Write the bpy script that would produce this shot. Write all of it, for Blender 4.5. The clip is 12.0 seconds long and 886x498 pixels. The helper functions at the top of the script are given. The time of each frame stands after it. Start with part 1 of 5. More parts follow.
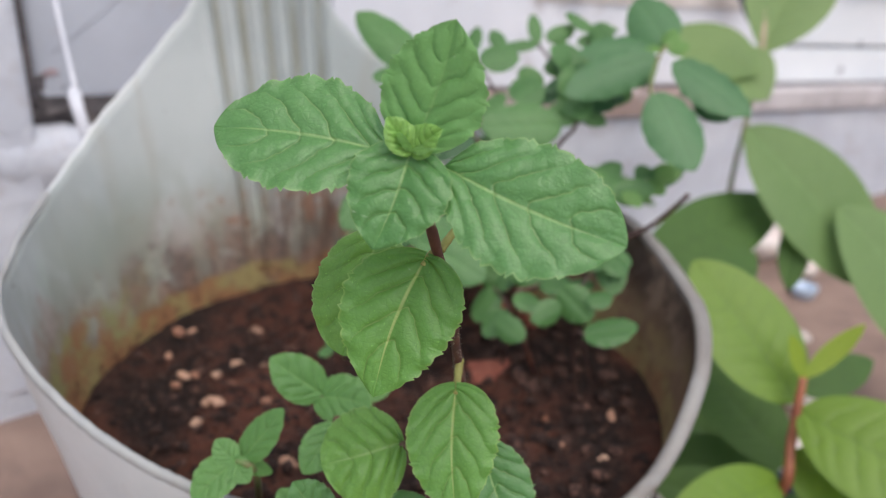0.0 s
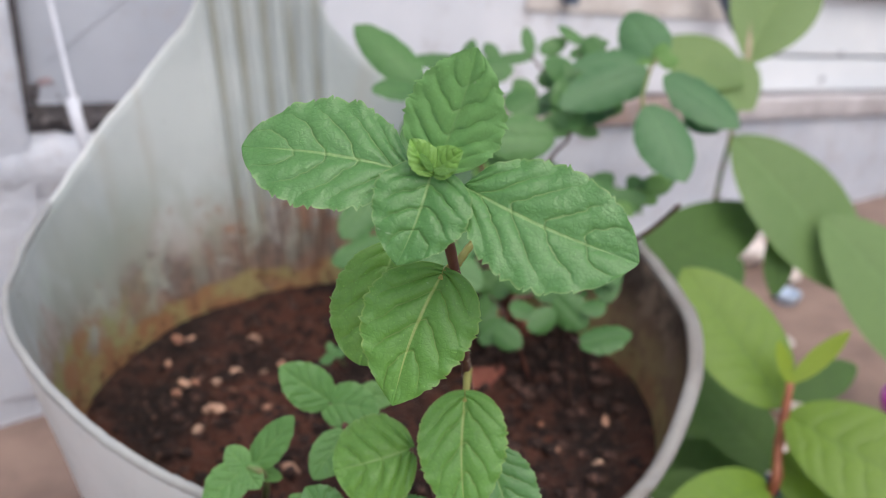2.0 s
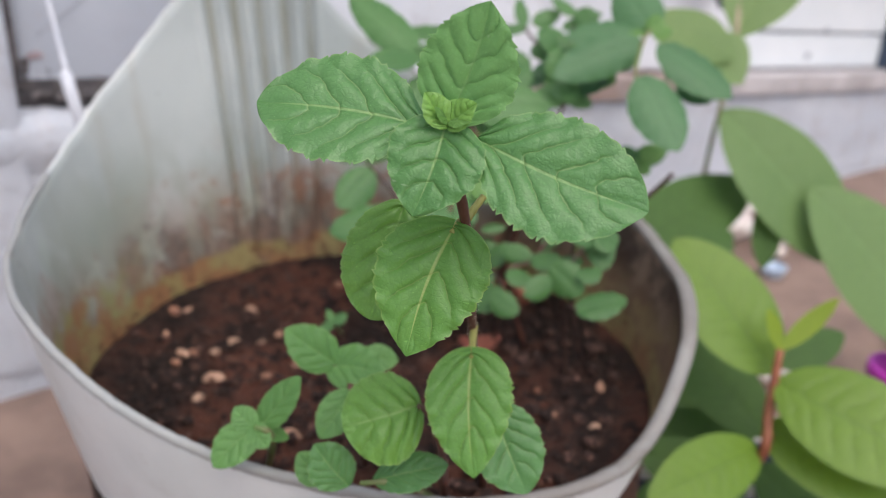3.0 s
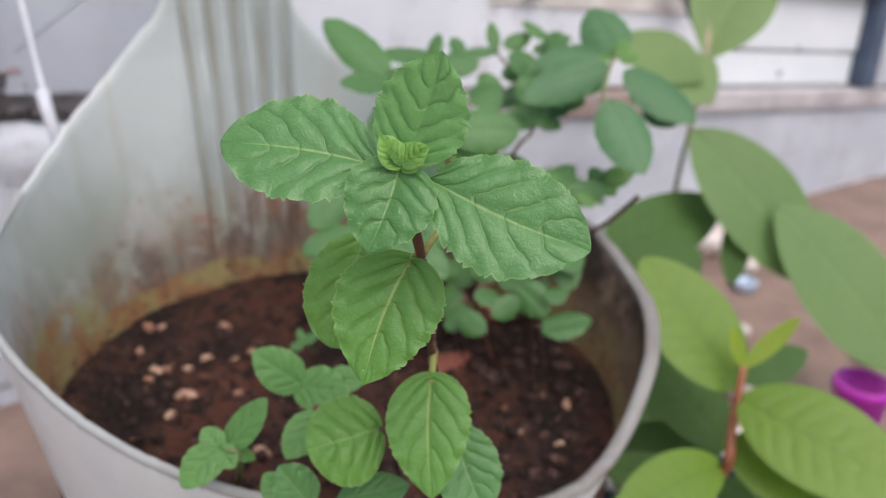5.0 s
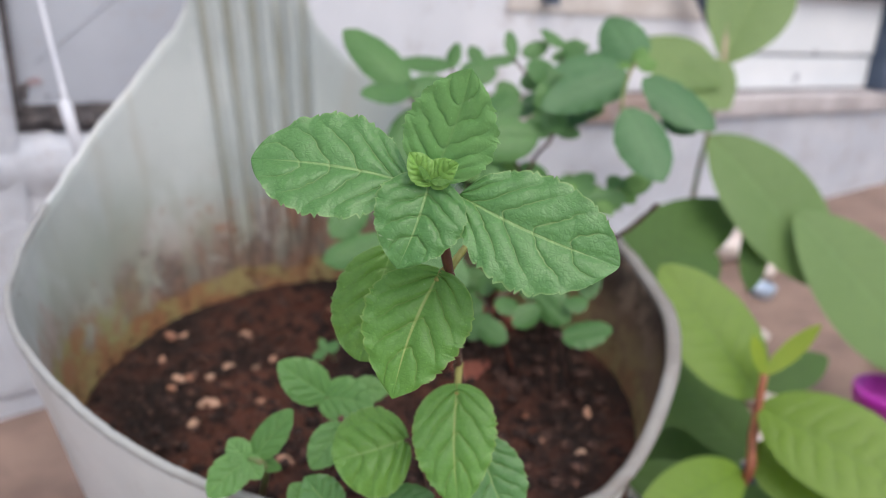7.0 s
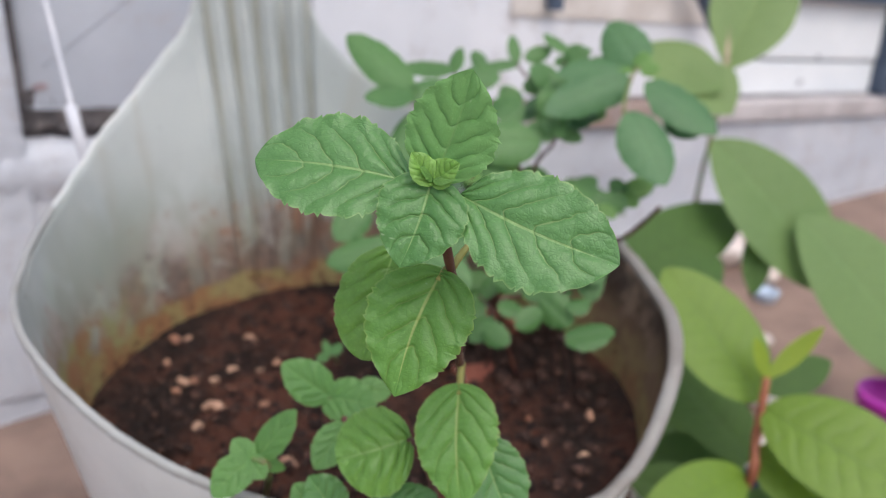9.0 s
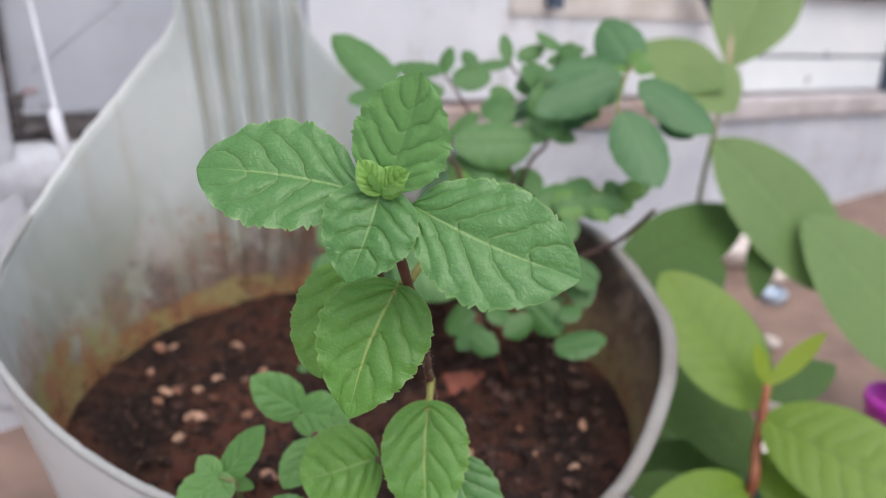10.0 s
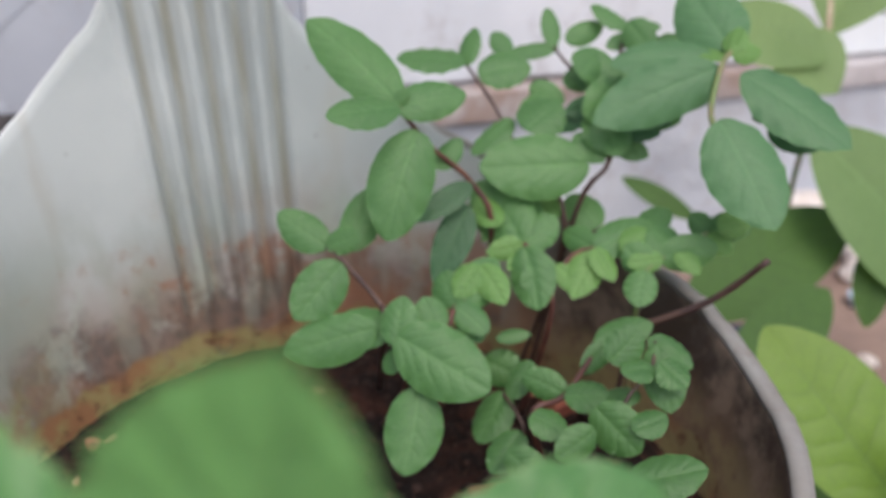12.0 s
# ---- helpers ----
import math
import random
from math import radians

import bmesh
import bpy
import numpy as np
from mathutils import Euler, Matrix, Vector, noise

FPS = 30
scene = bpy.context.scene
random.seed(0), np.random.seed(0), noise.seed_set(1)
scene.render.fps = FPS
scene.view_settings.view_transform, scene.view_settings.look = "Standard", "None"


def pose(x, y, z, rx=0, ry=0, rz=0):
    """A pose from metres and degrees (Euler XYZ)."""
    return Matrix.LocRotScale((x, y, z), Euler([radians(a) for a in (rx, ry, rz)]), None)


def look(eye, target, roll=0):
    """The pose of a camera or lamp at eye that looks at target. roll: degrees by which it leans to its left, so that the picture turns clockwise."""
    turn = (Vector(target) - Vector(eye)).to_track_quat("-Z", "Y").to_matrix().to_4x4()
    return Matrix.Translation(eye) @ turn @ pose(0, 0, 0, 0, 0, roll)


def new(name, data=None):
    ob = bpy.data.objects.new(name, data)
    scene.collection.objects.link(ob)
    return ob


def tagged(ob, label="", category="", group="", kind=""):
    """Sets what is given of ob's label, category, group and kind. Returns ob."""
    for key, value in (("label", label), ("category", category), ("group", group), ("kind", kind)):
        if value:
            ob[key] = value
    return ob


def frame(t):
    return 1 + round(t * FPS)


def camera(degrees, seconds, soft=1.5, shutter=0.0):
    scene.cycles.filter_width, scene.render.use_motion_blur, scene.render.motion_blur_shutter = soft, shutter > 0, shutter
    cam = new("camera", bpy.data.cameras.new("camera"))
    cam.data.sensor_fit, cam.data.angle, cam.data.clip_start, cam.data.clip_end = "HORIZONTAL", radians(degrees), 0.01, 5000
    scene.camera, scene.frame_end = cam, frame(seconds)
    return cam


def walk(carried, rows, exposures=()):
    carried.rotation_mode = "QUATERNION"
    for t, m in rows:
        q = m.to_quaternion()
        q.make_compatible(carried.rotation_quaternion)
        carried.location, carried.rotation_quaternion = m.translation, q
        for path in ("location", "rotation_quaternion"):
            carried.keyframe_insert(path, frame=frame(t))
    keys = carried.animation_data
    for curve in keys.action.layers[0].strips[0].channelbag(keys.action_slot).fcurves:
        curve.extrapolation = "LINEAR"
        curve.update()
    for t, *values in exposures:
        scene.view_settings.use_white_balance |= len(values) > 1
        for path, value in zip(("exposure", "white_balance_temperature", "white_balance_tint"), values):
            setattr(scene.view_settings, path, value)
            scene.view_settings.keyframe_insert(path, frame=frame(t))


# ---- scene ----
cam = camera(53.33, 12.0, soft=0.65, shutter=0.3)
PATH = [
    (0, (0.0119, -0.0112, 0.3588), (-0.0394, 0.9077, -0.0321), 1.15),
    (0.5, (0.0087, -0.0098, 0.3579), (-0.0354, 0.9106, -0.0308), 1.13),
    (1, (0.0055, -0.0117, 0.3605), (-0.0318, 0.9097, -0.0262), 1.60),
    (1.5, (0.0048, -0.0163, 0.3613), (-0.0307, 0.9053, -0.0250), 1.55),
    (2, (0.0055, -0.0178, 0.3634), (-0.0259, 0.9043, -0.0223), 1.63),
    (2.5, (0.0033, -0.0114, 0.3582), (-0.0202, 0.9050, -0.0413), 1.02),
    (3, (0.0005, -0.0236, 0.3596), (-0.0128, 0.8910, -0.0444), 1.79),
    (5, (0.0058, -0.0288, 0.3678), (0.0123, 0.8899, -0.0270), 2.56),
    (5.5, (0.0080, -0.0304, 0.3710), (0.0031, 0.8900, -0.0198), 1.77),
    (6, (0.0074, -0.0307, 0.3711), (0.0003, 0.8893, -0.0207), 1.88),
    (6.5, (0.0027, -0.0292, 0.3708), (-0.0057, 0.8904, -0.0220), 1.96),
    (8.5, (0.0026, -0.0303, 0.3692), (-0.0084, 0.8932, -0.0145), 1.91),
    (9, (0.0032, -0.0315, 0.3697), (-0.0106, 0.8913, -0.0152), 1.84),
    (9.5, (0.0075, -0.0305, 0.3660), (-0.0089, 0.8916, -0.0207), 1.84),
    (10, (0.0144, -0.0200, 0.3681), (-0.0142, 0.9022, -0.0175), 1.14),
    (10.5, (0.0129, -0.0002, 0.3677), (-0.0214, 0.9210, -0.0200), 0.92),
    (11, (0.0035, 0.0455, 0.3711), (-0.0411, 0.9568, -0.0383), 0.46),
    (11.5, (0.0149, 0.0816, 0.3624), (-0.0510, 0.9886, -0.0535), -1.03),
    (12, (0.0144, 0.1025, 0.3574), (-0.0540, 1.0025, -0.0731), -0.81),
]
walk(cam, [(t, look(eye, target, roll)) for t, eye, target, roll in PATH], exposures=[(0.0, 0.0), (12.0, 0.0)])
# a phone's lens at close range: focus stays on the tall mint
cam.data.dof.use_dof = True
cam.data.dof.focus_distance = 0.174
cam.data.dof.aperture_fstop = 14.5

# ---- light: bright overcast sky, soft sun from high behind the camera ----
world = bpy.data.worlds.new("sky")
scene.world = world
world.use_nodes = True
wn = world.node_tree
sky = wn.nodes.new("ShaderNodeTexSky")
sky.sky_type = "NISHITA"
sky.sun_disc = False
sky.sun_elevation = radians(58)
sky.sun_rotation = radians(153)
sky.dust_density = 4.0
wn.links.new(sky.outputs[0], wn.nodes["Background"].inputs[0])
wn.nodes["Background"].inputs[1].default_value = 0.2
sun = new("sun", bpy.data.lights.new("sun", "SUN"))
sun.data.energy = 1.35
sun.data.angle = radians(55)
sun.data.color = (0.97, 0.975, 0.97)
sun.matrix_world = look((0.6, -1.0, 2.5), (0, 0.3, 0.2))


# ---- material helpers ----
class Nodes:
    """A short way to write node trees."""

    def __init__(self, name):
        self.mat = bpy.data.materials.new(name)
        self.mat.use_nodes = True
        self.tree = self.mat.node_tree
        self.bsdf = self.tree.nodes["Principled BSDF"]
        self.out = self.tree.nodes["Material Output"]

    def put(self, socket, value):
        if isinstance(value, bpy.types.NodeSocket):
            self.tree.links.new(value, socket)
        elif isinstance(value, tuple) and len(value) == 3 and socket.type == "RGBA":
            socket.default_value = (*value, 1)
        else:
            socket.default_value = value

    def node(self, kind, **inputs):
        n = self.tree.nodes.new(kind)
        for k, v in inputs.items():
            self.put(n.inputs[k.replace("_", " ")], v)
        return n

    def math(self, op, a, b=0.0, c=0.0, clamp=False):
        n = self.tree.nodes.new("ShaderNodeMath")
        n.operation, n.use_clamp = op, clamp
        for i, v in enumerate((a, b, c)):
            self.put(n.inputs[i], v)
        return n.outputs[0]

    def mix(self, f, a, b):
        n = self.tree.nodes.new("ShaderNodeMix")
        n.data_type = "RGBA"
        self.put(n.inputs[0], f)
        self.put(n.inputs[6], a)
        self.put(n.inputs[7], b)
        return n.outputs[2]

    def step(self, x, lo, hi):
        n = self.tree.nodes.new("ShaderNodeMapRange")
        n.interpolation_type = "SMOOTHSTEP"
        for i, v in enumerate((x, lo, hi)):
            self.put(n.inputs[i], v)
        return n.outputs[0]

    def coords(self, which="Object"):
        return self.node("ShaderNodeTexCoord").outputs[which]

    def noise(self, scale, detail=4.0, rough=0.55, at=None, stretch=None):
        n = self.node("ShaderNodeTexNoise", Scale=scale, Detail=detail, Roughness=rough)
        at = at or self.coords()
        if stretch:
            m = self.node("ShaderNodeMapping", Scale=stretch)
            self.put(m.inputs[0], at)
            at = m.outputs[0]
        self.put(n.inputs["Vector"], at)
        return n.outputs["Fac"]

    def spots(self, scale, at=None, feature="F1"):
        n = self.node("ShaderNodeTexVoronoi", Scale=scale)
        n.feature = feature
        self.put(n.inputs["Vector"], at or self.coords())
        return n.outputs["Distance"]

    def bump(self, height, strength, distance):
        n = self.node("ShaderNodeBump", Strength=strength, Distance=distance, Height=height)
        return n.outputs[0]

    def random(self):
        return self.node("ShaderNodeObjectInfo").outputs["Random"]

    def done(self, colour, rough, normal=None, metal=0.0, spec=0.5, thin=None, share=0.3):
        """thin: the colour of light that passes through a thin sheet, mixed in by share."""
        b = self.bsdf
        self.put(b.inputs["Base Color"], colour)
        self.put(b.inputs["Roughness"], rough)
        self.put(b.inputs["Metallic"], metal)
        self.put(b.inputs["Specular IOR Level"], spec)
        if normal:
            self.put(b.inputs["Normal"], normal)
        if thin is not None:
            tr = self.node("ShaderNodeBsdfTranslucent", Color=thin)
            m = self.node("ShaderNodeMixShader", Fac=share)
            self.put(m.inputs[1], b.outputs[0])
            self.put(m.inputs[2], tr.outputs[0])
            self.put(self.out.inputs[0], m.outputs[0])
        return self.mat


def leaf_material(name, base, light, vein, veins, rough=0.4, vein_mix=0.5, share=0.3, bump=0.5, lines=0.42, cells=330.0):
    """Leaf skin: pale midrib and side veins in creases, pillowed fields between a net of small veins, grain and fine hairs."""
    n = Nodes(name)
    uv = n.node("ShaderNodeSeparateXYZ", Vector=n.coords("UV"))
    u, v = uv.outputs[0], uv.outputs[1]
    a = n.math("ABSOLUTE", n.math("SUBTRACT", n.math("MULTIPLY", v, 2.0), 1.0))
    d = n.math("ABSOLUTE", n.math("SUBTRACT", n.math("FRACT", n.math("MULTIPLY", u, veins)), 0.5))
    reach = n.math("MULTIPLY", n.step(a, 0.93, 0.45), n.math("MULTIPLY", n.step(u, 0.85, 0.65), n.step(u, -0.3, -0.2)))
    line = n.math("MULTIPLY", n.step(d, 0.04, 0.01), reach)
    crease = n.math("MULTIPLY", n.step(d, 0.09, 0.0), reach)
    mid = n.math("MULTIPLY", n.step(a, n.math("SUBTRACT", 0.06, n.math("MULTIPLY", u, 0.045)), 0.012), n.step(u, 1.0, 0.7))
    warp = n.node("ShaderNodeTexNoise", Vector=n.coords(), Scale=220.0, Detail=2.0)
    bent = n.node("ShaderNodeVectorMath")
    bent.operation = "MULTIPLY_ADD"
    n.put(bent.inputs[0], warp.outputs["Color"])
    n.put(bent.inputs[1], (0.0016, 0.0016, 0.0016))
    n.put(bent.inputs[2], n.coords())
    edge = n.spots(cells, at=bent.outputs[0], feature="DISTANCE_TO_EDGE")
    net = n.step(edge, 0.07, 0.0)
    pillow = n.step(edge, 0.0, 0.36)
    fine = n.step(n.spots(cells * 3.1, at=bent.outputs[0], feature="DISTANCE_TO_EDGE"), 0.0, 0.3)
    blot = n.step(n.noise(75.0, 3.0), 0.3, 0.75)
    tone = n.mix(n.math("ADD", 0.12, n.math("MULTIPLY", n.random(), 0.4)), base, light)
    tone = n.mix(n.math("MULTIPLY", blot, 0.3), tone, light)
    # darker vein lines; the shade in their creases is mixed into the tone
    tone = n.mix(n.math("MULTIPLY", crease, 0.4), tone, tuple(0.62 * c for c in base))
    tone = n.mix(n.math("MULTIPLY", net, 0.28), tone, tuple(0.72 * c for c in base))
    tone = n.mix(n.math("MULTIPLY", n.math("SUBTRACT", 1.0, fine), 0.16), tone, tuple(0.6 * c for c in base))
    tone = n.mix(n.math("MULTIPLY", line, lines), tone, vein)
    hairs = n.step(n.noise(2000.0, 2.0), 0.67, 0.71)
    tone = n.mix(n.math("MULTIPLY", hairs, 0.3), tone, tuple(min(1, 2.0 * c) for c in light))
    scuff = n.math("MULTIPLY", n.step(n.noise(520.0, 2.0, stretch=(1, 0.4, 1)), 0.72, 0.76), n.step(n.noise(90.0, 1.0), 0.52, 0.6))
    tone = n.mix(n.math("MULTIPLY", scuff, 0.5), tone, (0.5, 0.6, 0.42))
    tone = n.mix(n.math("MULTIPLY", n.step(a, 0.955, 0.995), 0.4), tone, vein)
    colour = n.mix(n.math("MULTIPLY", mid, vein_mix), tone, vein)
    height = n.math("ADD", n.math("MULTIPLY", pillow, 0.26), n.math("MULTIPLY", fine, 0.13))
    height = n.math("SUBTRACT", height, n.math("ADD", n.math("MULTIPLY", crease, 0.48), n.math("MULTIPLY", mid, 0.3)))
    height = n.math("ADD", height, n.math("MULTIPLY", n.noise(1500.0, 2.0), 0.2))
    return n.done(colour, n.math("ADD", rough, n.math("MULTIPLY", n.noise(300.0, 2.0), 0.15)), n.bump(height, bump, 0.0005), spec=0.5, thin=light, share=share)


LEAF = {
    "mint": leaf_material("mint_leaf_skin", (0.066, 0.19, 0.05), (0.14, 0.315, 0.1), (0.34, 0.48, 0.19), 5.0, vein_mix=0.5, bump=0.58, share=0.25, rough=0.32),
    "mint2": leaf_material("mature_mint_leaf_skin", (0.07, 0.18, 0.07), (0.125, 0.27, 0.115), (0.16, 0.32, 0.14), 5.0, vein_mix=0.5),
    "small": leaf_material("young_mint_leaf_skin", (0.056, 0.158, 0.044), (0.125, 0.27, 0.08), (0.2, 0.4, 0.14), 5.0, vein_mix=0.35, share=0.24),
    "bud": leaf_material("mint_bud_skin", (0.17, 0.36, 0.07), (0.25, 0.46, 0.1), (0.26, 0.46, 0.14), 5.0, vein_mix=0.4),
    "dark": leaf_material("dark_mint_leaf_skin", (0.03, 0.1, 0.035), (0.05, 0.15, 0.055), (0.1, 0.2, 0.08), 5.0, vein_mix=0.4),
    "yel": leaf_material("shoot_leaf_skin", (0.115, 0.265, 0.06), (0.19, 0.355, 0.095), (0.28, 0.42, 0.15), 5.0, vein_mix=0.3),
    "gpale": leaf_material("shrub_pale_leaf_skin", (0.13, 0.225, 0.07), (0.185, 0.3, 0.1), (0.2, 0.34, 0.12), 9.0, vein_mix=0.35, bump=0.2, rough=0.5, cells=150.0),
    "gyel": leaf_material("shrub_yellowish_leaf_skin", (0.18, 0.29, 0.1), (0.24, 0.36, 0.13), (0.2, 0.3, 0.08), 9.0, vein_mix=0.4, bump=0.2, share=0.4, rough=0.5, cells=150.0),
    # gdark carries the shade on the low and rear leaves in its green
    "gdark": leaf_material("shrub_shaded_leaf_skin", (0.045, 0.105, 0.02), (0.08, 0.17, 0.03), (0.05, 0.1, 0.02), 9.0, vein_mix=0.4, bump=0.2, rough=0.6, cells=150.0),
    "glit": leaf_material("shrub_fresh_leaf_skin", (0.125, 0.235, 0.022), (0.2, 0.335, 0.035), (0.1, 0.19, 0.03), 8.0, vein_mix=0.5, bump=0.3, share=0.35, cells=160.0),
    "gbud": leaf_material("shrub_bud_leaf_skin", (0.22, 0.34, 0.03), (0.34, 0.44, 0.04), (0.3, 0.4, 0.06), 7.0, vein_mix=0.3, share=0.45),
}
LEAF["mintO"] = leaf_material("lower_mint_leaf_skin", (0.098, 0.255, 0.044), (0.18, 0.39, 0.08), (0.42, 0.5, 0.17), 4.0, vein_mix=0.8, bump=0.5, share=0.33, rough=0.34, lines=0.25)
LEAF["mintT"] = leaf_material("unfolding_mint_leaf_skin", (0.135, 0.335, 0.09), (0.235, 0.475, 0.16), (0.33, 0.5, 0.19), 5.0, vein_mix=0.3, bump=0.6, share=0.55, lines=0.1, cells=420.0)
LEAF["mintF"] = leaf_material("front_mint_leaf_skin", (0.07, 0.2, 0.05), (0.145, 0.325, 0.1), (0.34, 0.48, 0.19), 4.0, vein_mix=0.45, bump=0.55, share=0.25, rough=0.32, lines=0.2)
# darker copy of the young leaf: the cluster's shade is in its colour
LEAF["deep"] = leaf_material("shaded_cluster_leaf_skin", (0.042, 0.125, 0.03), (0.09, 0.21, 0.055), (0.15, 0.3, 0.1), 5.0, vein_mix=0.35, share=0.2)
LEAF["sprig"] = leaf_material("sprig_leaf_skin", (0.1, 0.245, 0.06), (0.18, 0.38, 0.105), (0.3, 0.46, 0.17), 4.0, vein_mix=0.35, bump=0.5, share=0.28, lines=0.15, cells=420.0)
LEAF["round"] = leaf_material("domed_mint_leaf_skin", (0.115, 0.27, 0.042), (0.2, 0.4, 0.08), (0.36, 0.48, 0.18), 4.0, vein_mix=0.4, bump=0.4, share=0.25, rough=0.32, lines=0.15)


def stem_material(name, low, high):
    n = Nodes(name)
    colour = n.mix(n.step(n.noise(120.0, 4.0), 0.35, 0.7), low, high)
    return n.done(colour, 0.5, n.bump(n.noise(900.0, 3.0, stretch=(1, 1, 0.15)), 0.4, 0.0004))


STEM = {
    "red": stem_material("reddish_stem_skin", (0.07, 0.024, 0.02), (0.15, 0.06, 0.04)),
    "dark": stem_material("dark_stem_skin", (0.045, 0.022, 0.02), (0.09, 0.048, 0.036)),
    "olive": stem_material("olive_petiole_skin", (0.26, 0.24, 0.06), (0.36, 0.36, 0.1)),
    "green": stem_material("green_stem_skin", (0.13, 0.2, 0.06), (0.2, 0.16, 0.08)),
    "beige": stem_material("beige_woody_stem", (0.36, 0.28, 0.19), (0.48, 0.38, 0.27)),
    "redwood": stem_material("red_brown_woody_stem", (0.2, 0.06, 0.03), (0.34, 0.12, 0.06)),
}


def plain_material(name, a, b, rough, scale, bump=0.3, depth=0.001, metal=0.0, spec=0.5):
    n = Nodes(name)
    f = n.step(n.noise(scale, 6.0, 0.6), 0.3, 0.7)
    fine = n.noise(scale * 9, 3.0)
    return n.done(n.mix(f, a, b), rough, n.bump(n.math("ADD", f, n.math("MULTIPLY", fine, 0.5)), bump, depth), metal=metal, spec=spec)


def soil_material():
    n = Nodes("damp_red_brown_soil")
    big = n.step(n.noise(14.0, 5.0), 0.42, 0.62)
    grain = n.noise(420.0, 6.0, 0.7)
    colour = n.mix(big, (0.016, 0.008, 0.006), (0.13, 0.045, 0.027))
    colour = n.mix(n.step(n.noise(90.0, 5.0, 0.65), 0.5, 0.62), colour, (0.012, 0.006, 0.005))
    colour = n.mix(n.math("MULTIPLY", n.step(grain, 0.54, 0.66), 0.75), colour, (0.16, 0.075, 0.05))
    pale = n.step(n.spots(150.0), 0.16, 0.06)
    colour = n.mix(n.math("MULTIPLY", pale, n.step(n.noise(30.0), 0.5, 0.7)), colour, (0.2, 0.11, 0.07))
    return n.done(colour, 0.85, n.bump(n.math("ADD", grain, n.math("MULTIPLY", n.noise(110.0, 4.0), 1.5)), 1.0, 0.005), spec=0.35)


def jar_material(name, stained):
    """Milky, scuffed plastic. Its inside carries mud splashes, rust and algae above the soil line."""
    n = Nodes(name)
    at = n.coords()
    xyz = n.node("ShaderNodeSeparateXYZ", Vector=at)
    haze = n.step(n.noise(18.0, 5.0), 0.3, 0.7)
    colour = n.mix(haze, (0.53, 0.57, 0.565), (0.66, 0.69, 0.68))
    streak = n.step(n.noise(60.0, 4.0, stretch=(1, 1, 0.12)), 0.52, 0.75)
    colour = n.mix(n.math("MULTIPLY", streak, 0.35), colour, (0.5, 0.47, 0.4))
    if not stained:
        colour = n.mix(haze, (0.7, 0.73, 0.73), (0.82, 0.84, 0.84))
        scuff = n.step(n.noise(60.0, 6.0, 0.75), 0.6, 0.72)
        colour = n.mix(n.math("MULTIPLY", scuff, 0.5), colour, (0.46, 0.42, 0.38))
        grime = n.math("MULTIPLY", n.step(n.noise(14.0, 5.0, 0.65), 0.5, 0.68), 0.4)
        colour = n.mix(grime, colour, (0.5, 0.47, 0.43))
    if stained:
        deg = n.math("MULTIPLY", n.math("ARCTAN2", xyz.outputs[1], xyz.outputs[0]), 57.29578)
        rib = n.math("ABSOLUTE", n.math("SUBTRACT", n.math("FRACT", n.math("ADD", n.math("DIVIDE", n.math("SUBTRACT", deg, 107.0), 5.1), 0.5)), 0.5))
        rib = n.math("MULTIPLY", n.step(rib, 0.2, 0.05), n.math("MULTIPLY", n.step(deg, 104.5, 106.0), n.step(deg, 131.0, 129.0)))
        rib = n.math("MULTIPLY", rib, n.step(n.noise(40.0, 4.0, stretch=(1, 1, 0.2)), 0.25, 0.6))
        colour = n.mix(n.math("MULTIPLY", rib, 0.7), colour, (0.3, 0.29, 0.21))
        h = n.math("SUBTRACT", xyz.outputs[2], 0.151)
        w1 = n.math("SUBTRACT", n.noise(24.0, 6.0, 0.62), 0.5)
        w2 = n.math("SUBTRACT", n.noise(60.0, 5.0, 0.65), 0.5)
        h1 = n.math("ADD", h, n.math("ADD", n.math("MULTIPLY", w1, 0.05), n.math("MULTIPLY", w2, 0.02)))
        h2 = n.math("ADD", h, n.math("MULTIPLY", w2, 0.016))
        back = n.step(xyz.outputs[0], -0.145, -0.1)
        left = n.math("MULTIPLY", n.step(xyz.outputs[0], -0.08, -0.1), n.step(xyz.outputs[1], 0.06, 0.02))
        right = n.step(xyz.outputs[0], 0.045, 0.085)
        # greenish water film and tan wash
        film = n.math("MULTIPLY", n.step(n.noise(28.0, 4.0, stretch=(1, 1, 0.5)), 0.42, 0.6), n.step(h, 0.095, 0.04))
        colour = n.mix(n.math("MULTIPLY", film, 0.6), colour, (0.33, 0.37, 0.29))
        tan = n.math("MULTIPLY", n.step(n.noise(24.0, 5.0, 0.6), 0.42, 0.6), n.math("MULTIPLY", n.step(h, 0.085, 0.045), n.step(xyz.outputs[0], -0.13, -0.08)))
        colour = n.mix(n.math("MULTIPLY", tan, 0.45), colour, (0.42, 0.32, 0.26))
        # pinkish wash, then mud splashed up in patches
        colour = n.mix(n.math("MULTIPLY", n.math("MULTIPLY", n.step(h1, 0.058, 0.028), back), 0.5), colour, (0.4, 0.28, 0.22))
        pink = n.math("MULTIPLY", n.step(h1, 0.052, 0.044), n.step(n.noise(34.0, 6.0, 0.68), 0.5, 0.58))
        colour = n.mix(n.math("MULTIPLY", n.math("MULTIPLY", pink, back), 0.75), colour, (0.4, 0.22, 0.145))
        splash = n.math("MULTIPLY", n.step(h1, 0.042, 0.026), n.step(n.noise(46.0, 6.0, 0.7), 0.34, 0.46))
        mottle = n.mix(n.step(n.noise(120.0, 5.0, 0.7), 0.4, 0.62), (0.075, 0.04, 0.034), (0.24, 0.125, 0.085))
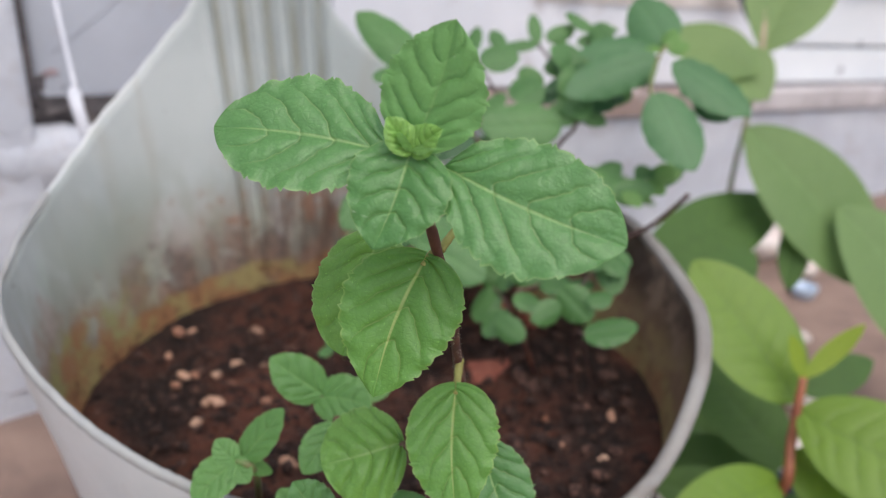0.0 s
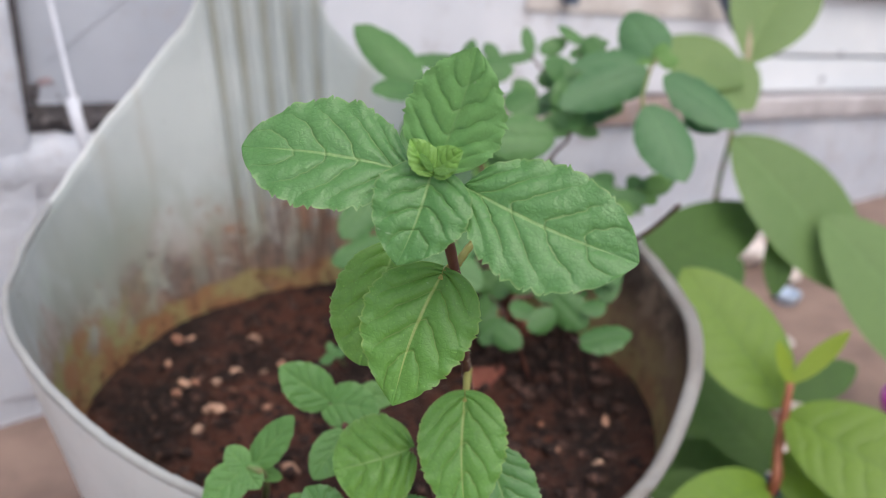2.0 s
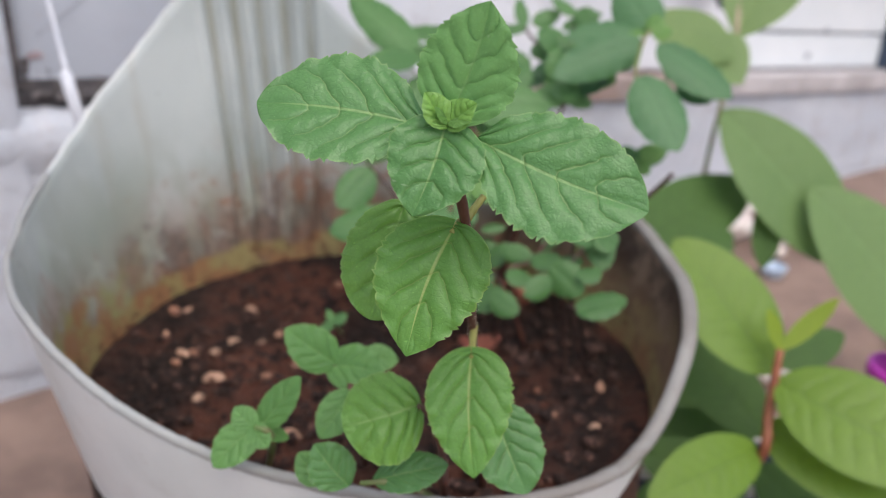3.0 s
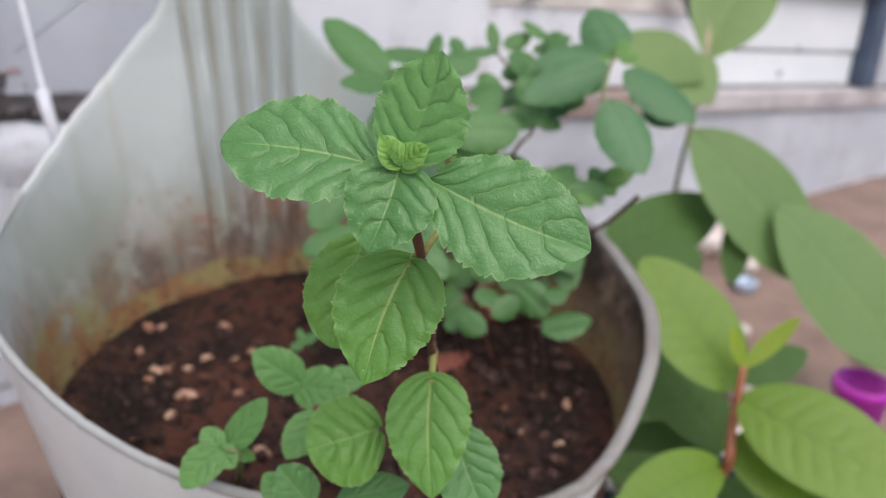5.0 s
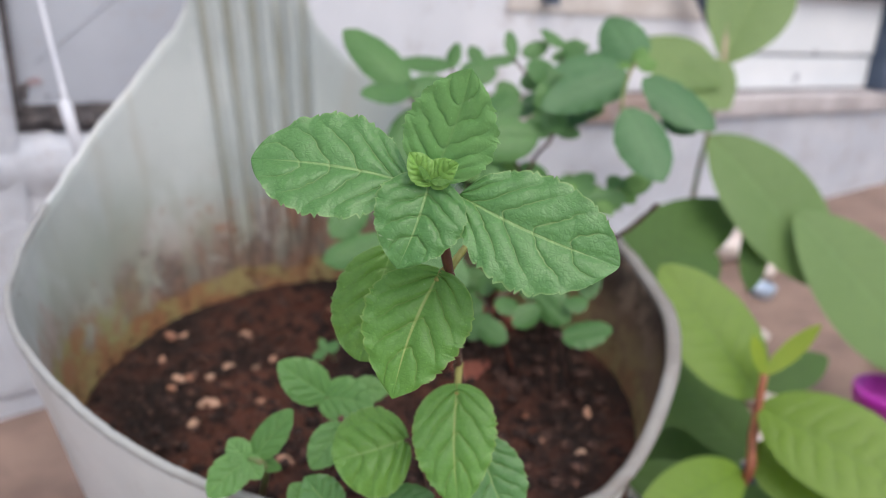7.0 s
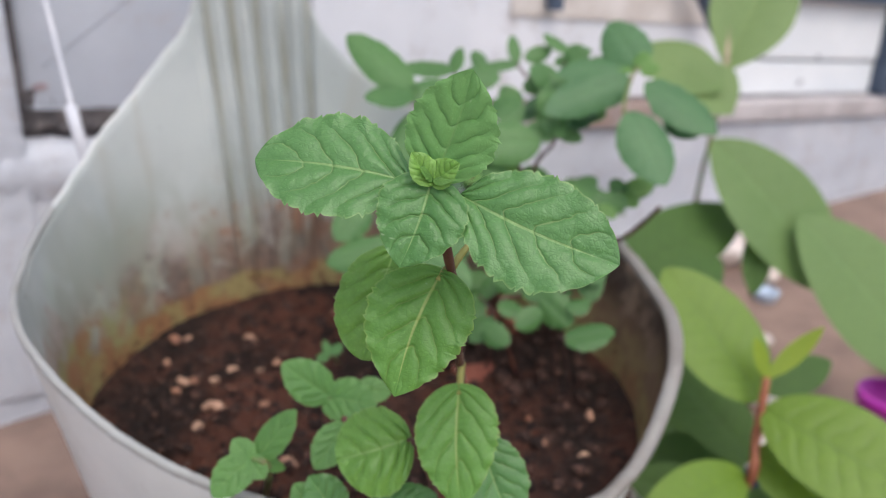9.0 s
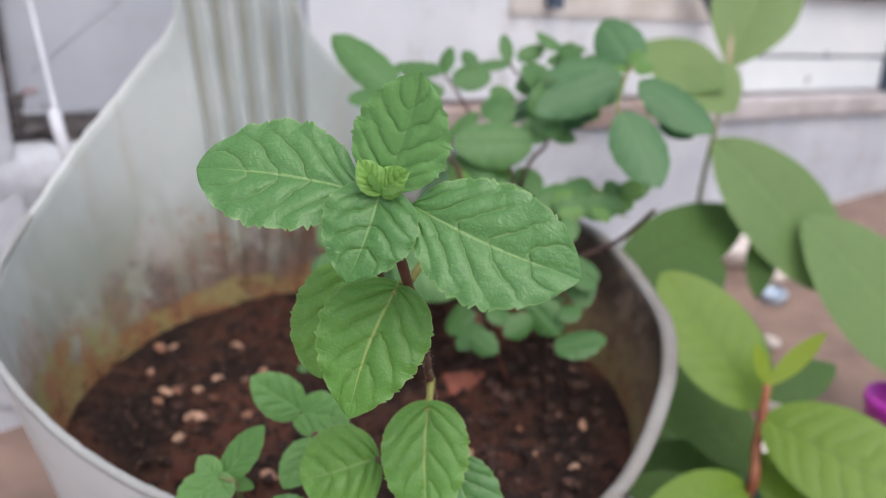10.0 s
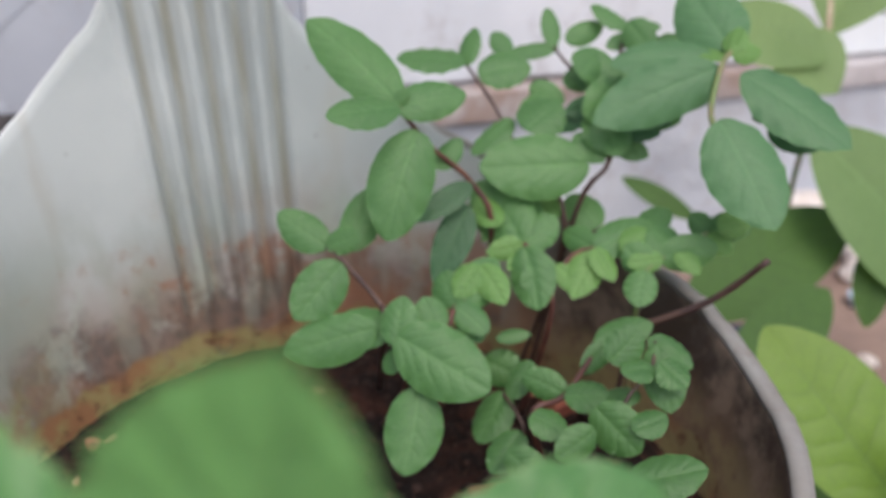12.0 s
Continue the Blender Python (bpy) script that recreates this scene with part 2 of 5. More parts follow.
        colour = n.mix(n.math("MULTIPLY", n.math("MULTIPLY", splash, back), 0.66), colour, mottle)
        warm = n.math("MULTIPLY", n.step(h1, 0.034, 0.02), n.math("MULTIPLY", n.step(xyz.outputs[0], -0.05, -0.015), n.step(n.noise(40.0, 5.0, 0.65), 0.38, 0.5)))
        colour = n.mix(n.math("MULTIPLY", warm, 0.75), colour, (0.4, 0.19, 0.11))
        # dried dirt on the side away from the wall
        dry = n.mix(n.step(n.noise(48.0, 6.0, 0.68), 0.4, 0.66), (0.08, 0.055, 0.045), (0.34, 0.25, 0.19))
        silt = n.mix(n.step(n.noise(60.0, 5.0, 0.65), 0.42, 0.58), (0.26, 0.17, 0.12), (0.4, 0.31, 0.17))
        dry = n.mix(n.math("MULTIPLY", n.step(h1, 0.032, 0.016), 0.85), dry, silt)
        colour = n.mix(n.math("MULTIPLY", n.math("MULTIPLY", right, 0.94), n.step(n.math("ADD", n.noise(26.0, 5.0, 0.6), n.math("MULTIPLY", n.step(h, 0.06, 0.02), 0.25)), 0.24, 0.44)), colour, dry)
        tilt = n.node("ShaderNodeMapping", Vector=at, Rotation=(0.55, 0.6, 0.3), Scale=(70.0, 70.0, 9.0))
        smear = n.math("MULTIPLY", n.step(n.noise(1.0, 4.0, at=tilt.outputs[0]), 0.52, 0.66), n.math("MULTIPLY", n.step(h, 0.075, 0.03), n.math("SUBTRACT", 1.0, right)))
        colour = n.mix(n.math("MULTIPLY", smear, 0.38), colour, (0.45, 0.48, 0.4))
        chalk = n.math("MULTIPLY", n.step(n.noise(30.0, 5.0, 0.6, stretch=(1, 1, 0.6)), 0.54, 0.6), n.math("MULTIPLY", n.step(h1, 0.066, 0.054), n.step(h1, 0.012, 0.022)))
        colour = n.mix(n.math("MULTIPLY", n.math("MULTIPLY", chalk, n.math("SUBTRACT", 1.0, right)), 0.45), colour, (0.56, 0.63, 0.55))
        # orange and green growth where the wall meets the soil
        patch = n.math("MULTIPLY", n.math("MULTIPLY", n.step(h1, 0.034, 0.022), left), n.step(n.noise(60.0, 6.0, 0.75), 0.34, 0.52))
        growth = n.mix(n.step(n.noise(34.0, 6.0, 0.7), 0.42, 0.56), (0.36, 0.17, 0.065), (0.35, 0.35, 0.13))
        colour = n.mix(n.math("MULTIPLY", patch, 0.8), colour, growth)
        rise = n.math("ADD", h2, n.math("MULTIPLY", w1, 0.02))
        band = n.math("MULTIPLY", n.step(rise, 0.0125, 0.0095), n.step(n.noise(75.0, 5.0, 0.65), 0.3, 0.42))
        alg = n.mix(n.step(n.noise(42.0, 5.0, 0.65), 0.42, 0.56), (0.39, 0.32, 0.15), (0.37, 0.2, 0.105))
        alg = n.mix(n.step(n.noise(130.0, 4.0, 0.7), 0.5, 0.66), alg, (0.17, 0.085, 0.05))
        colour = n.mix(n.math("MULTIPLY", band, n.math("SUBTRACT", 1.0, n.math("MULTIPLY", right, 0.35))), colour, alg)
    dust = n.step(n.spots(85.0), 0.09, 0.04)
    colour = n.mix(n.math("MULTIPLY", dust, n.math("MULTIPLY", n.step(n.noise(12.0), 0.5, 0.65), 0.7)), colour, (0.14, 0.11, 0.09))
    return n.done(colour, 0.42, n.bump(n.noise(240.0, 4.0), 0.15, 0.0006), thin=colour, share=0.5 if stained else 0.2)


def lip_material():
    n = Nodes("cut_plastic_edge")
    dirt = n.step(n.noise(45.0, 6.0, 0.7), 0.48, 0.72)
    side = n.step(n.node("ShaderNodeSeparateXYZ", Vector=n.coords()).outputs[0], -0.07, 0.07)
    colour = n.mix(n.math("MULTIPLY", dirt, n.math("ADD", 0.25, n.math("MULTIPLY", side, 0.75))), (0.5, 0.51, 0.505), (0.27, 0.23, 0.2))
    colour = n.mix(n.math("MULTIPLY", n.math("MULTIPLY", n.step(n.noise(16.0, 4.0, 0.6), 0.36, 0.56), side), 0.7), colour, (0.3, 0.265, 0.24))
    colour = n.mix(n.math("MULTIPLY", side, 0.5), colour, (0.3, 0.275, 0.25))
    return n.done(colour, 0.5, n.bump(n.noise(500.0, 4.0), 0.5, 0.0006), thin=colour, share=0.35)


LIP = lip_material()
SOIL = soil_material()


def clod_material():
    """Loose crumbs, each of its own tone."""
    n = Nodes("loose_soil_crumb_skin")
    tone = n.math("POWER", n.node("ShaderNodeNewGeometry").outputs["Random Per Island"], 1.5)
    colour = n.mix(tone, (0.02, 0.009, 0.006), (0.2, 0.1, 0.075))
    grain = n.noise(600.0, 4.0, 0.65)
    return n.done(n.mix(n.step(grain, 0.4, 0.65), tuple((0.02, 0.01, 0.008)), colour), 0.8, n.bump(grain, 0.8, 0.002), spec=0.35)


CLOD = clod_material()
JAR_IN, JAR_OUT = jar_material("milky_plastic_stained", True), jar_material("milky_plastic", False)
FLOOR = plain_material("worn_brown_floor", (0.17, 0.115, 0.095), (0.29, 0.2, 0.16), 0.8, 14.0, 0.5, 0.003)


def sill_material():
    """Greyish plaster, washed brown where water has stood."""
    n = Nodes("dirty_sill_plaster")
    x = n.node("ShaderNodeSeparateXYZ", Vector=n.coords()).outputs[0]
    colour = n.mix(n.step(n.noise(30.0, 6.0, 0.6), 0.3, 0.7), (0.33, 0.3, 0.305), (0.52, 0.49, 0.5))
    wet = n.math("MULTIPLY", n.step(n.math("ADD", x, n.math("MULTIPLY", n.noise(9.0, 4.0), 0.2)), 0.86, 0.72), n.step(n.noise(22.0, 6.0, 0.7), 0.36, 0.58))
    colour = n.mix(n.math("MULTIPLY", wet, 0.8), colour, (0.27, 0.18, 0.145))
    return n.done(colour, 0.8, n.bump(n.noise(120.0, 5.0), 0.5, 0.002))


SILL = sill_material()
BOARD = plain_material("white_gloss_board", (0.68, 0.72, 0.76), (0.77, 0.8, 0.83), 0.4, 8.0, 0.1, 0.001)


def dirty_paint(name, a, b, bump):
    """White paint with smudges, rust flecks and scuffs."""
    n = Nodes(name)
    colour = n.mix(n.step(n.noise(7.0, 5.0), 0.35, 0.7), a, b)
    smudge = n.math("MULTIPLY", n.step(n.noise(26.0, 6.0, 0.72), 0.5, 0.68), 0.6)
    colour = n.mix(smudge, colour, (0.37, 0.34, 0.35))
    colour = n.mix(n.step(n.noise(19.0, 6.0, 0.75), 0.66, 0.72), colour, (0.3, 0.14, 0.12))
    return n.done(colour, 0.6, n.bump(n.noise(90.0, 6.0, 0.65), bump, 0.003))


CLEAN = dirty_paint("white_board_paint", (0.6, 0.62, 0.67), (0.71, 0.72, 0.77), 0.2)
# smudged white with the left board's shade mixed into the paint
SCUFFED_SHADED = dirty_paint("scuffed_shaded_paint", (0.37, 0.395, 0.45), (0.46, 0.485, 0.54), 0.2)
PLASTER = dirty_paint("white_painted_plaster", (0.46, 0.485, 0.545), (0.61, 0.63, 0.68), 1.0)
FRAME = plain_material("dark_blue_grey_metal", (0.045, 0.07, 0.115), (0.075, 0.105, 0.16), 0.45, 40.0, 0.2, 0.0005, spec=0.5)
GAP = plain_material("dark_mortar", (0.06, 0.055, 0.06), (0.16, 0.14, 0.14), 0.9, 60.0, 0.8, 0.003)
STONE = plain_material("pale_gravel_skin", (0.55, 0.45, 0.4), (0.75, 0.72, 0.7), 0.75, 70.0, 0.4, 0.001)


def grit_material():
    """Tan to reddish stones, each of its own tone, smeared with soil."""
    n = Nodes("tan_grit_skin")
    tone = n.mix(n.random(), (0.26, 0.11, 0.065), (0.52, 0.34, 0.24))
    tone = n.mix(n.step(n.noise(260.0, 5.0, 0.7), 0.48, 0.62), tone, (0.13, 0.06, 0.04))
    return n.done(tone, 0.75, n.bump(n.noise(500.0, 4.0), 0.7, 0.001))


GRIT = grit_material()
BRICK = plain_material("red_brick_skin", (0.22, 0.06, 0.04), (0.32, 0.11, 0.07), 0.85, 120.0, 0.6, 0.001)
WHITE = plain_material("white_plastic", (0.52, 0.54, 0.6), (0.62, 0.63, 0.68), 0.35, 50.0, 0.05, 0.0003)
MAGENTA = plain_material("magenta_plastic", (0.4, 0.02, 0.36), (0.5, 0.04, 0.44), 0.35, 30.0, 0.05, 0.0005)
NAVY = plain_material("dark_navy_plastic", (0.012, 0.018, 0.04), (0.02, 0.03, 0.06), 0.5, 30.0, 0.1, 0.0005)
STAINED = plain_material("weathered_beige_board", (0.5, 0.45, 0.42), (0.66, 0.62, 0.6), 0.7, 20.0, 0.3, 0.001)
SCRATCH = plain_material("grey_scratch_paint", (0.3, 0.31, 0.35), (0.37, 0.38, 0.42), 0.7, 60.0, 0.2, 0.0003)
RUSTY = plain_material("rust_red_smudge", (0.28, 0.19, 0.2), (0.42, 0.36, 0.38), 0.9, 220.0, 0.6, 0.001)
PALE_BLUE = plain_material("pale_blue_plastic", (0.36, 0.46, 0.6), (0.46, 0.55, 0.68), 0.4, 40.0, 0.1, 0.0005)

# ---- mesh helpers ----
PLACE = {}


def thing(name, at, label, category, group="", kind=""):
    ob = new(name)
    ob.location = at
    ob.empty_display_size = 0.02
    PLACE[ob.name] = Matrix.Translation(at)
    return tagged(ob, label, category, group, kind)


def part(name, mesh, material, parent=None, label="", m=None):
    """One mesh object at the world pose m, under a thing or a part."""
    if isinstance(mesh, bmesh.types.BMesh):
        bm, mesh = mesh, bpy.data.meshes.new(name)
        bm.to_mesh(mesh)
        bm.free()
    for one in material if isinstance(material, (list, tuple)) else (material,):
        if one.name not in mesh.materials:
            mesh.materials.append(one)
    ob = new(name, mesh)
    m = m or Matrix()
    PLACE[ob.name] = m
    if parent:
        ob.parent = parent
        ob.matrix_basis = PLACE[parent.name].inverted() @ m
    else:
        ob.matrix_basis = m
    return tagged(ob, label) if label else ob


def smooth(bm):
    for f in bm.faces:
        f.smooth = True
    return bm


def box(w, d, h, bevel=0.002, at=(0, 0, 0)):
    """A box with soft edges, its base's centre at the given place."""
    bm = bmesh.new()
    bmesh.ops.create_cube(bm, size=1.0, matrix=Matrix.Translation((at[0], at[1], at[2] + h / 2)) @ Matrix.Diagonal((w, d, h, 1)))
    if bevel:
        bmesh.ops.bevel(bm, geom=list(bm.edges), offset=bevel, segments=2, affect="EDGES", profile=0.6)
    return bm


def pebble(size, seed, squash=0.7, cuts=2):
    """A rounded, uneven stone."""
    bm = bmesh.new()
    bmesh.ops.create_icosphere(bm, subdivisions=cuts, radius=size / 2)
    for v in bm.verts:
        k = 1 + (0.8 if size < 0.01 else 0.5) * noise.noise(v.co / size * 1.7 + Vector((seed * 3.1, seed, 0)))
        v.co = Vector((v.co.x * k, v.co.y * k * 0.85, v.co.z * k * squash))
    return smooth(bm)


def tube(points, r0, r1, sides=8, steps=5):
    """A tapering round stem through the points."""
    pts = [Vector(p) for p in points]
    line = []
    for i in range(len(pts) - 1):
        a, b = pts[i], pts[i + 1]
        before, after = pts[max(i - 1, 0)], pts[min(i + 2, len(pts) - 1)]
        for k in range(steps):
            s = k / steps
            line.append(0.5 * (2 * a + (b - before) * s + (2 * before - 5 * a + 4 * b - after) * s * s + (3 * a - before - 3 * b + after) * s**3))
    line.append(pts[-1])
    bm, rings = bmesh.new(), []
    for i, p in enumerate(line):
        ahead = (line[min(i + 1, len(line) - 1)] - line[max(i - 1, 0)]).normalized()
        x = ahead.orthogonal().normalized() if not rings else (last - ahead * last.dot(ahead)).normalized()
        last, y = x, ahead.cross(x)
        f = i / (len(line) - 1)
        r = (r0 + (r1 - r0) * f) * (1 + 0.08 * math.sin(i * 2.1))
        rings.append([bm.verts.new(p + r * (x * math.cos(2 * math.pi * k / sides) + y * math.sin(2 * math.pi * k / sides))) for k in range(sides)])
    for a, b in zip(rings, rings[1:]):
        for k in range(sides):
            bm.faces.new((a[k], a[(k + 1) % sides], b[(k + 1) % sides], b[k]))
    bm.faces.new(rings[0][::-1])
    bm.faces.new(rings[-1])
    return smooth(bm)


# ---- leaves ----
SHAPE = {  # swell at the base and at the tip (small: blunt), lobe, teeth, tooth depth, veins, puff, crease, rows, columns
    "mint": (0.66, 0.7, 0.0, 8, 0.17, 5, 0.02, 0.006, 160, 52),
    "mintT": (0.55, 0.85, 0.06, 8, 0.15, 5, 0.036, 0.01, 140, 52),
    "mintF": (0.42, 0.75, 0.10, 7, 0.13, 4, 0.024, 0.008, 130, 52),
    "mintO": (0.45, 0.85, 0.07, 9, 0.14, 4, 0.022, 0.009, 160, 52),
    "round": (0.46, 0.55, 0.07, 8, 0.1, 4, 0.038, 0.008, 120, 48),
    "mint2": (0.6, 0.72, 0.0, 8, 0.04, 5, 0.008, 0.003, 64, 22),
    "small": (0.52, 0.64, 0.03, 7, 0.055, 5, 0.012, 0.003, 56, 20),
    "deep": (0.52, 0.64, 0.03, 7, 0.055, 5, 0.014, 0.004, 56, 20),
    "sprig": (0.52, 0.7, 0.04, 7, 0.12, 4, 0.03, 0.008, 80, 30),
    "bud": (0.55, 0.75, 0.05, 6, 0.1, 5, 0.06, 0.012, 48, 20),
    "dark": (0.6, 0.8, 0.0, 6, 0.05, 5, 0.015, 0.004, 36, 14),
    "yel": (0.55, 0.75, 0.03, 6, 0.06, 5, 0.025, 0.006, 40, 16),
    "gpale": (0.72, 0.72, 0.0, 0, 0.0, 9, 0.004, 0.003, 60, 22),
    "gyel": (0.9, 0.95, 0.0, 0, 0.0, 9, 0.004, 0.003, 60, 22),
    "gdark": (0.72, 0.76, 0.0, 0, 0.0, 9, 0.004, 0.003, 60, 22),
    "glit": (0.62, 0.68, 0.0, 0, 0.0, 8, 0.008, 0.005, 84, 28),
    "gbud": (0.8, 0.85, 0.0, 0, 0.0, 6, 0.004, 0.002, 24, 10),
}
LEAF_SEED = [0]


def leaf(plant, kind, base, tip, width, roll=0.0, curl=0.1, fold=None):
    """One leaf from its base to its tip: toothed outline, creased veins and pillowed fields, thin but with two sides.
    fold: how far its halves rise."""
    low, high, lobe, teeth, tooth, veins, puff, crease, rows, cols = SHAPE[kind]
    LEAF_SEED[0] += 1
    rng = random.Random(LEAF_SEED[0] * 7 + 1)
    off = Vector((LEAF_SEED[0] * 1.7, 0, 0))
    base, tip = Vector(base), Vector(tip)
    x = tip - base
    length = x.length
    x.normalize()
    y = Vector((0, -0.7, 0.7)).cross(x).normalized()
    if kind in ("small", "deep", "yel", "mint2", "dark"):
        roll, width = rng.uniform(-24, 24), 0.92 * width
    m = Matrix.Translation(base) @ Matrix((x, y, x.cross(y))).transposed().to_4x4() @ pose(0, 0, 0, roll)
    fold = rng.uniform(0.06, 0.2) if fold is None else fold
    wave, skew = rng.uniform(0.5, 1.0), rng.uniform(-0.05, 0.05)
    slant, phase, stagger = (0.22 if kind[0] == "g" else 0.62 if kind == "mintO" else 0.5), rng.random(), rng.uniform(0.03, 0.08)
    top = (low / (low + high)) ** low * (high / (low + high)) ** high
    sizes = [rng.uniform(0.45, 1.4) for _ in range(40)]
    bm = bmesh.new()
    uv = bm.loops.layers.uv.new("UVMap")
    grid, where = [], {}
    for i in range(rows + 1):
        u = i / rows
        half = width / 2 * u**low * (1 - u) ** high / top
        line = []
        for j in range(cols + 1):
            v = 2 * j / cols - 1
            a, side = abs(v), v > 0
            edge, nick = half, 0.0
            if teeth and 0.06 < u < 0.97:
                t = u * teeth + phase + 0.4 * side + 0.3 * noise.noise(Vector((u * 5, side, LEAF_SEED[0])))
                f = t % 1.0
                notch = math.sin(0.5 * math.pi * f / 0.8) ** 0.8 if f < 0.8 else math.cos(0.5 * math.pi * (f - 0.8) / 0.2)
                nick = width / 2 * tooth * sizes[int(t) + 15 * side] * (notch - 0.6) * min(1, (0.97 - u) * 5, (u - 0.06) * 6)
            edge = max(edge, width * 0.008)
            yy = v * edge + math.copysign(nick * a**5, v) + skew * width * math.sin(math.pi * u)
            p = Vector((u * length - lobe * length * a**2 * (1 - u) ** 4, yy, 0))
            warp = 0.038 * noise.noise(Vector((u * 6, v * 3.5, LEAF_SEED[0] * 1.3))) + 0.014 * noise.noise(Vector((u * 19, v * 9, LEAF_SEED[0] * 2.1))) + stagger * side * min(1, a * 8)
            s = u - slant * (0.7 * a + 0.3 * a * a) * (1 - 0.4 * u) + warp
            d = abs((s * veins) % 1.0 - 0.5)
            fade = min(1.0, max(0.0, (0.85 - s) / 0.2)) * min(1.0, max(0.0, (0.93 - a) / 0.45)) * (s > -0.3)
            sunk = math.exp(-((d / 0.085) ** 2)) * fade
            field = math.sin(0.5 * math.pi * min(1.0, d * 2)) ** 0.7 * (1 - math.exp(-((a / 0.15) ** 2))) * (1 - a**4) * (1 - u**6)
            scale = 60 if length < 0.06 else 18
            n1 = noise.noise(p * scale + off)
            n2 = noise.noise(p * scale * 3.5 + off)
            z = puff * width * field - crease * width * sunk - 0.5 * crease * width * math.exp(-((a / 0.05) ** 2))
            z += fold * abs(v * edge) - curl * length * u * u - 0.55 * fold * (v * edge) ** 2 / (width / 2)
            z += wave * 0.03 * width * n1 * (0.3 + a) + 0.45 * puff * width * n2 * (1 - math.exp(-((a / 0.1) ** 2)))
            if kind in ("round", "small", "deep", "mint2", "yel"):
                z -= 0.13 * width * (a * edge / (width / 2)) ** 2
            if teeth:
                z += 0.02 * width * math.sin(u * teeth * math.pi * 1.3 + 3 * phase + 2 * side) * a**5
            vert = bm.verts.new((p.x, p.y, z))
            where[vert] = (s, (v + 1) / 2)
            line.append(vert)
        grid.append(line)
    for a, b in zip(grid, grid[1:]):
        for j in range(cols):
            f = bm.faces.new((a[j], b[j], b[j + 1], a[j + 1]))
            f.smooth = True
            for loop in f.loops:
                loop[uv].uv = where[loop.vert]
    bm.normal_update()
    if sum(f.normal.z for f in bm.faces[:200]) < 0:
        bmesh.ops.reverse_faces(bm, faces=bm.faces)
    return part("leaf", bm, LEAF[kind], plant, "", m)


def stem(plant, kind, r0, r1, *points):
    name = "petiole" if kind == "olive" and r0 < 0.0013 else "stem"
    return part(name, tube(points, r0, r1), STEM[kind], plant)

# ---- the setting: floor, wall with sill and boards ----
bm = bmesh.new()
bmesh.ops.create_grid(bm, x_segments=2, y_segments=2, size=60)
tagged(part("floor", bm, FLOOR), "worn reddish-brown cement floor", "floor", kind="structure")

WALL = Matrix.Translation((-0.3098, 0.5003, 0)) @ pose(0, 0, 0, 0, 0, math.degrees(math.atan2(0.5737, 0.8191)))


def sill_z(s):
    return 0.2225 - 0.087 * s


def slab(s0, s1, lo, hi, y0, y1, bevel=0.002):
    """A bar that follows the sill from s0 to s1, between two heights over it and two depths."""
    bm = bmesh.new()
    ring = []
    for s in (s0, s1):
        for y, h in ((y0, lo), (y1, lo), (y1, hi), (y0, hi)):
            ring.append(bm.verts.new((s, y, sill_z(s) + h)))
    a, b = ring[:4], ring[4:]
    for k in range(4):
        bm.faces.new((a[k], a[(k + 1) % 4], b[(k + 1) % 4], b[k]))
    bm.faces.new(a[::-1])
    bm.faces.new(b)
    bmesh.ops.recalc_face_normals(bm, faces=bm.faces)
    if bevel:
        bmesh.ops.bevel(bm, geom=list(bm.edges), offset=bevel, segments=2, affect="EDGES", profile=0.6)
    return bm


def low_wall():
    """The plastered wall under the sill, its face slightly uneven."""
    bm = bmesh.new()
    cols, rows, grid = 340, 14, []
    for i in range(cols + 1):
        s = -2.4 + 5.8 * i / cols
        line = []
        for j in range(rows + 1):
            h = (sill_z(s) - 0.022) * j / rows
            y = 0.004 * noise.noise(Vector((s * 9, h * 9, 0))) + 0.0025 * noise.noise(Vector((s * 40, h * 40, 3)))
            line.append(bm.verts.new((s, y, h)))
        line.append(bm.verts.new((s, 0.2, sill_z(s) - 0.022)))
        line.append(bm.verts.new((s, 0.2, 0)))
        grid.append(line)
    for a, b in zip(grid, grid[1:]):
        for j in range(rows + 2):
            bm.faces.new((a[j], b[j], b[j + 1], a[j + 1])).smooth = True
    return bm


tagged(part("wall_low", low_wall(), PLASTER, m=WALL), "white-painted rough plaster wall under the sill", "wall", kind="structure")
tagged(part("sill", slab(0.33, 3.4, -0.022, 0.0, -0.008, 0.16), SILL, m=WALL), "dirty greyish plaster sill along the wall", "sill", kind="structure")


def broken_edge():
    """The crumbled plaster edge where the sill has broken away."""
    bm = bmesh.new()
    rows, last = [(0.006, -0.065), (-0.0035, -0.045), (-0.003, -0.03), (0.001, -0.0215), (0.006, -0.0172), (0.0115, -0.0158), (0.16, -0.019)], None
    for i in range(720):
        s = -2.4 + 2.73 * i / 719
        line = []
        for k, (y, h) in enumerate(rows):
            q = Vector((s * 70, k * 0.8, 0))
            w = 0.0 if k == 0 else 0.0034 if k < 5 else 0.0015
            line.append(bm.verts.new((s, y + w * noise.noise(q) + 0.6 * w * noise.noise(q * 3.3), sill_z(s) + h + 1.4 * w * noise.noise(q + Vector((0, 9, 0))) + 0.7 * w * noise.noise(q * 4.1))))
        if last:
            for k in range(len(rows) - 1):
                bm.faces.new((last[k], line[k], line[k + 1], last[k + 1])).smooth = True
        last = line
    return bm


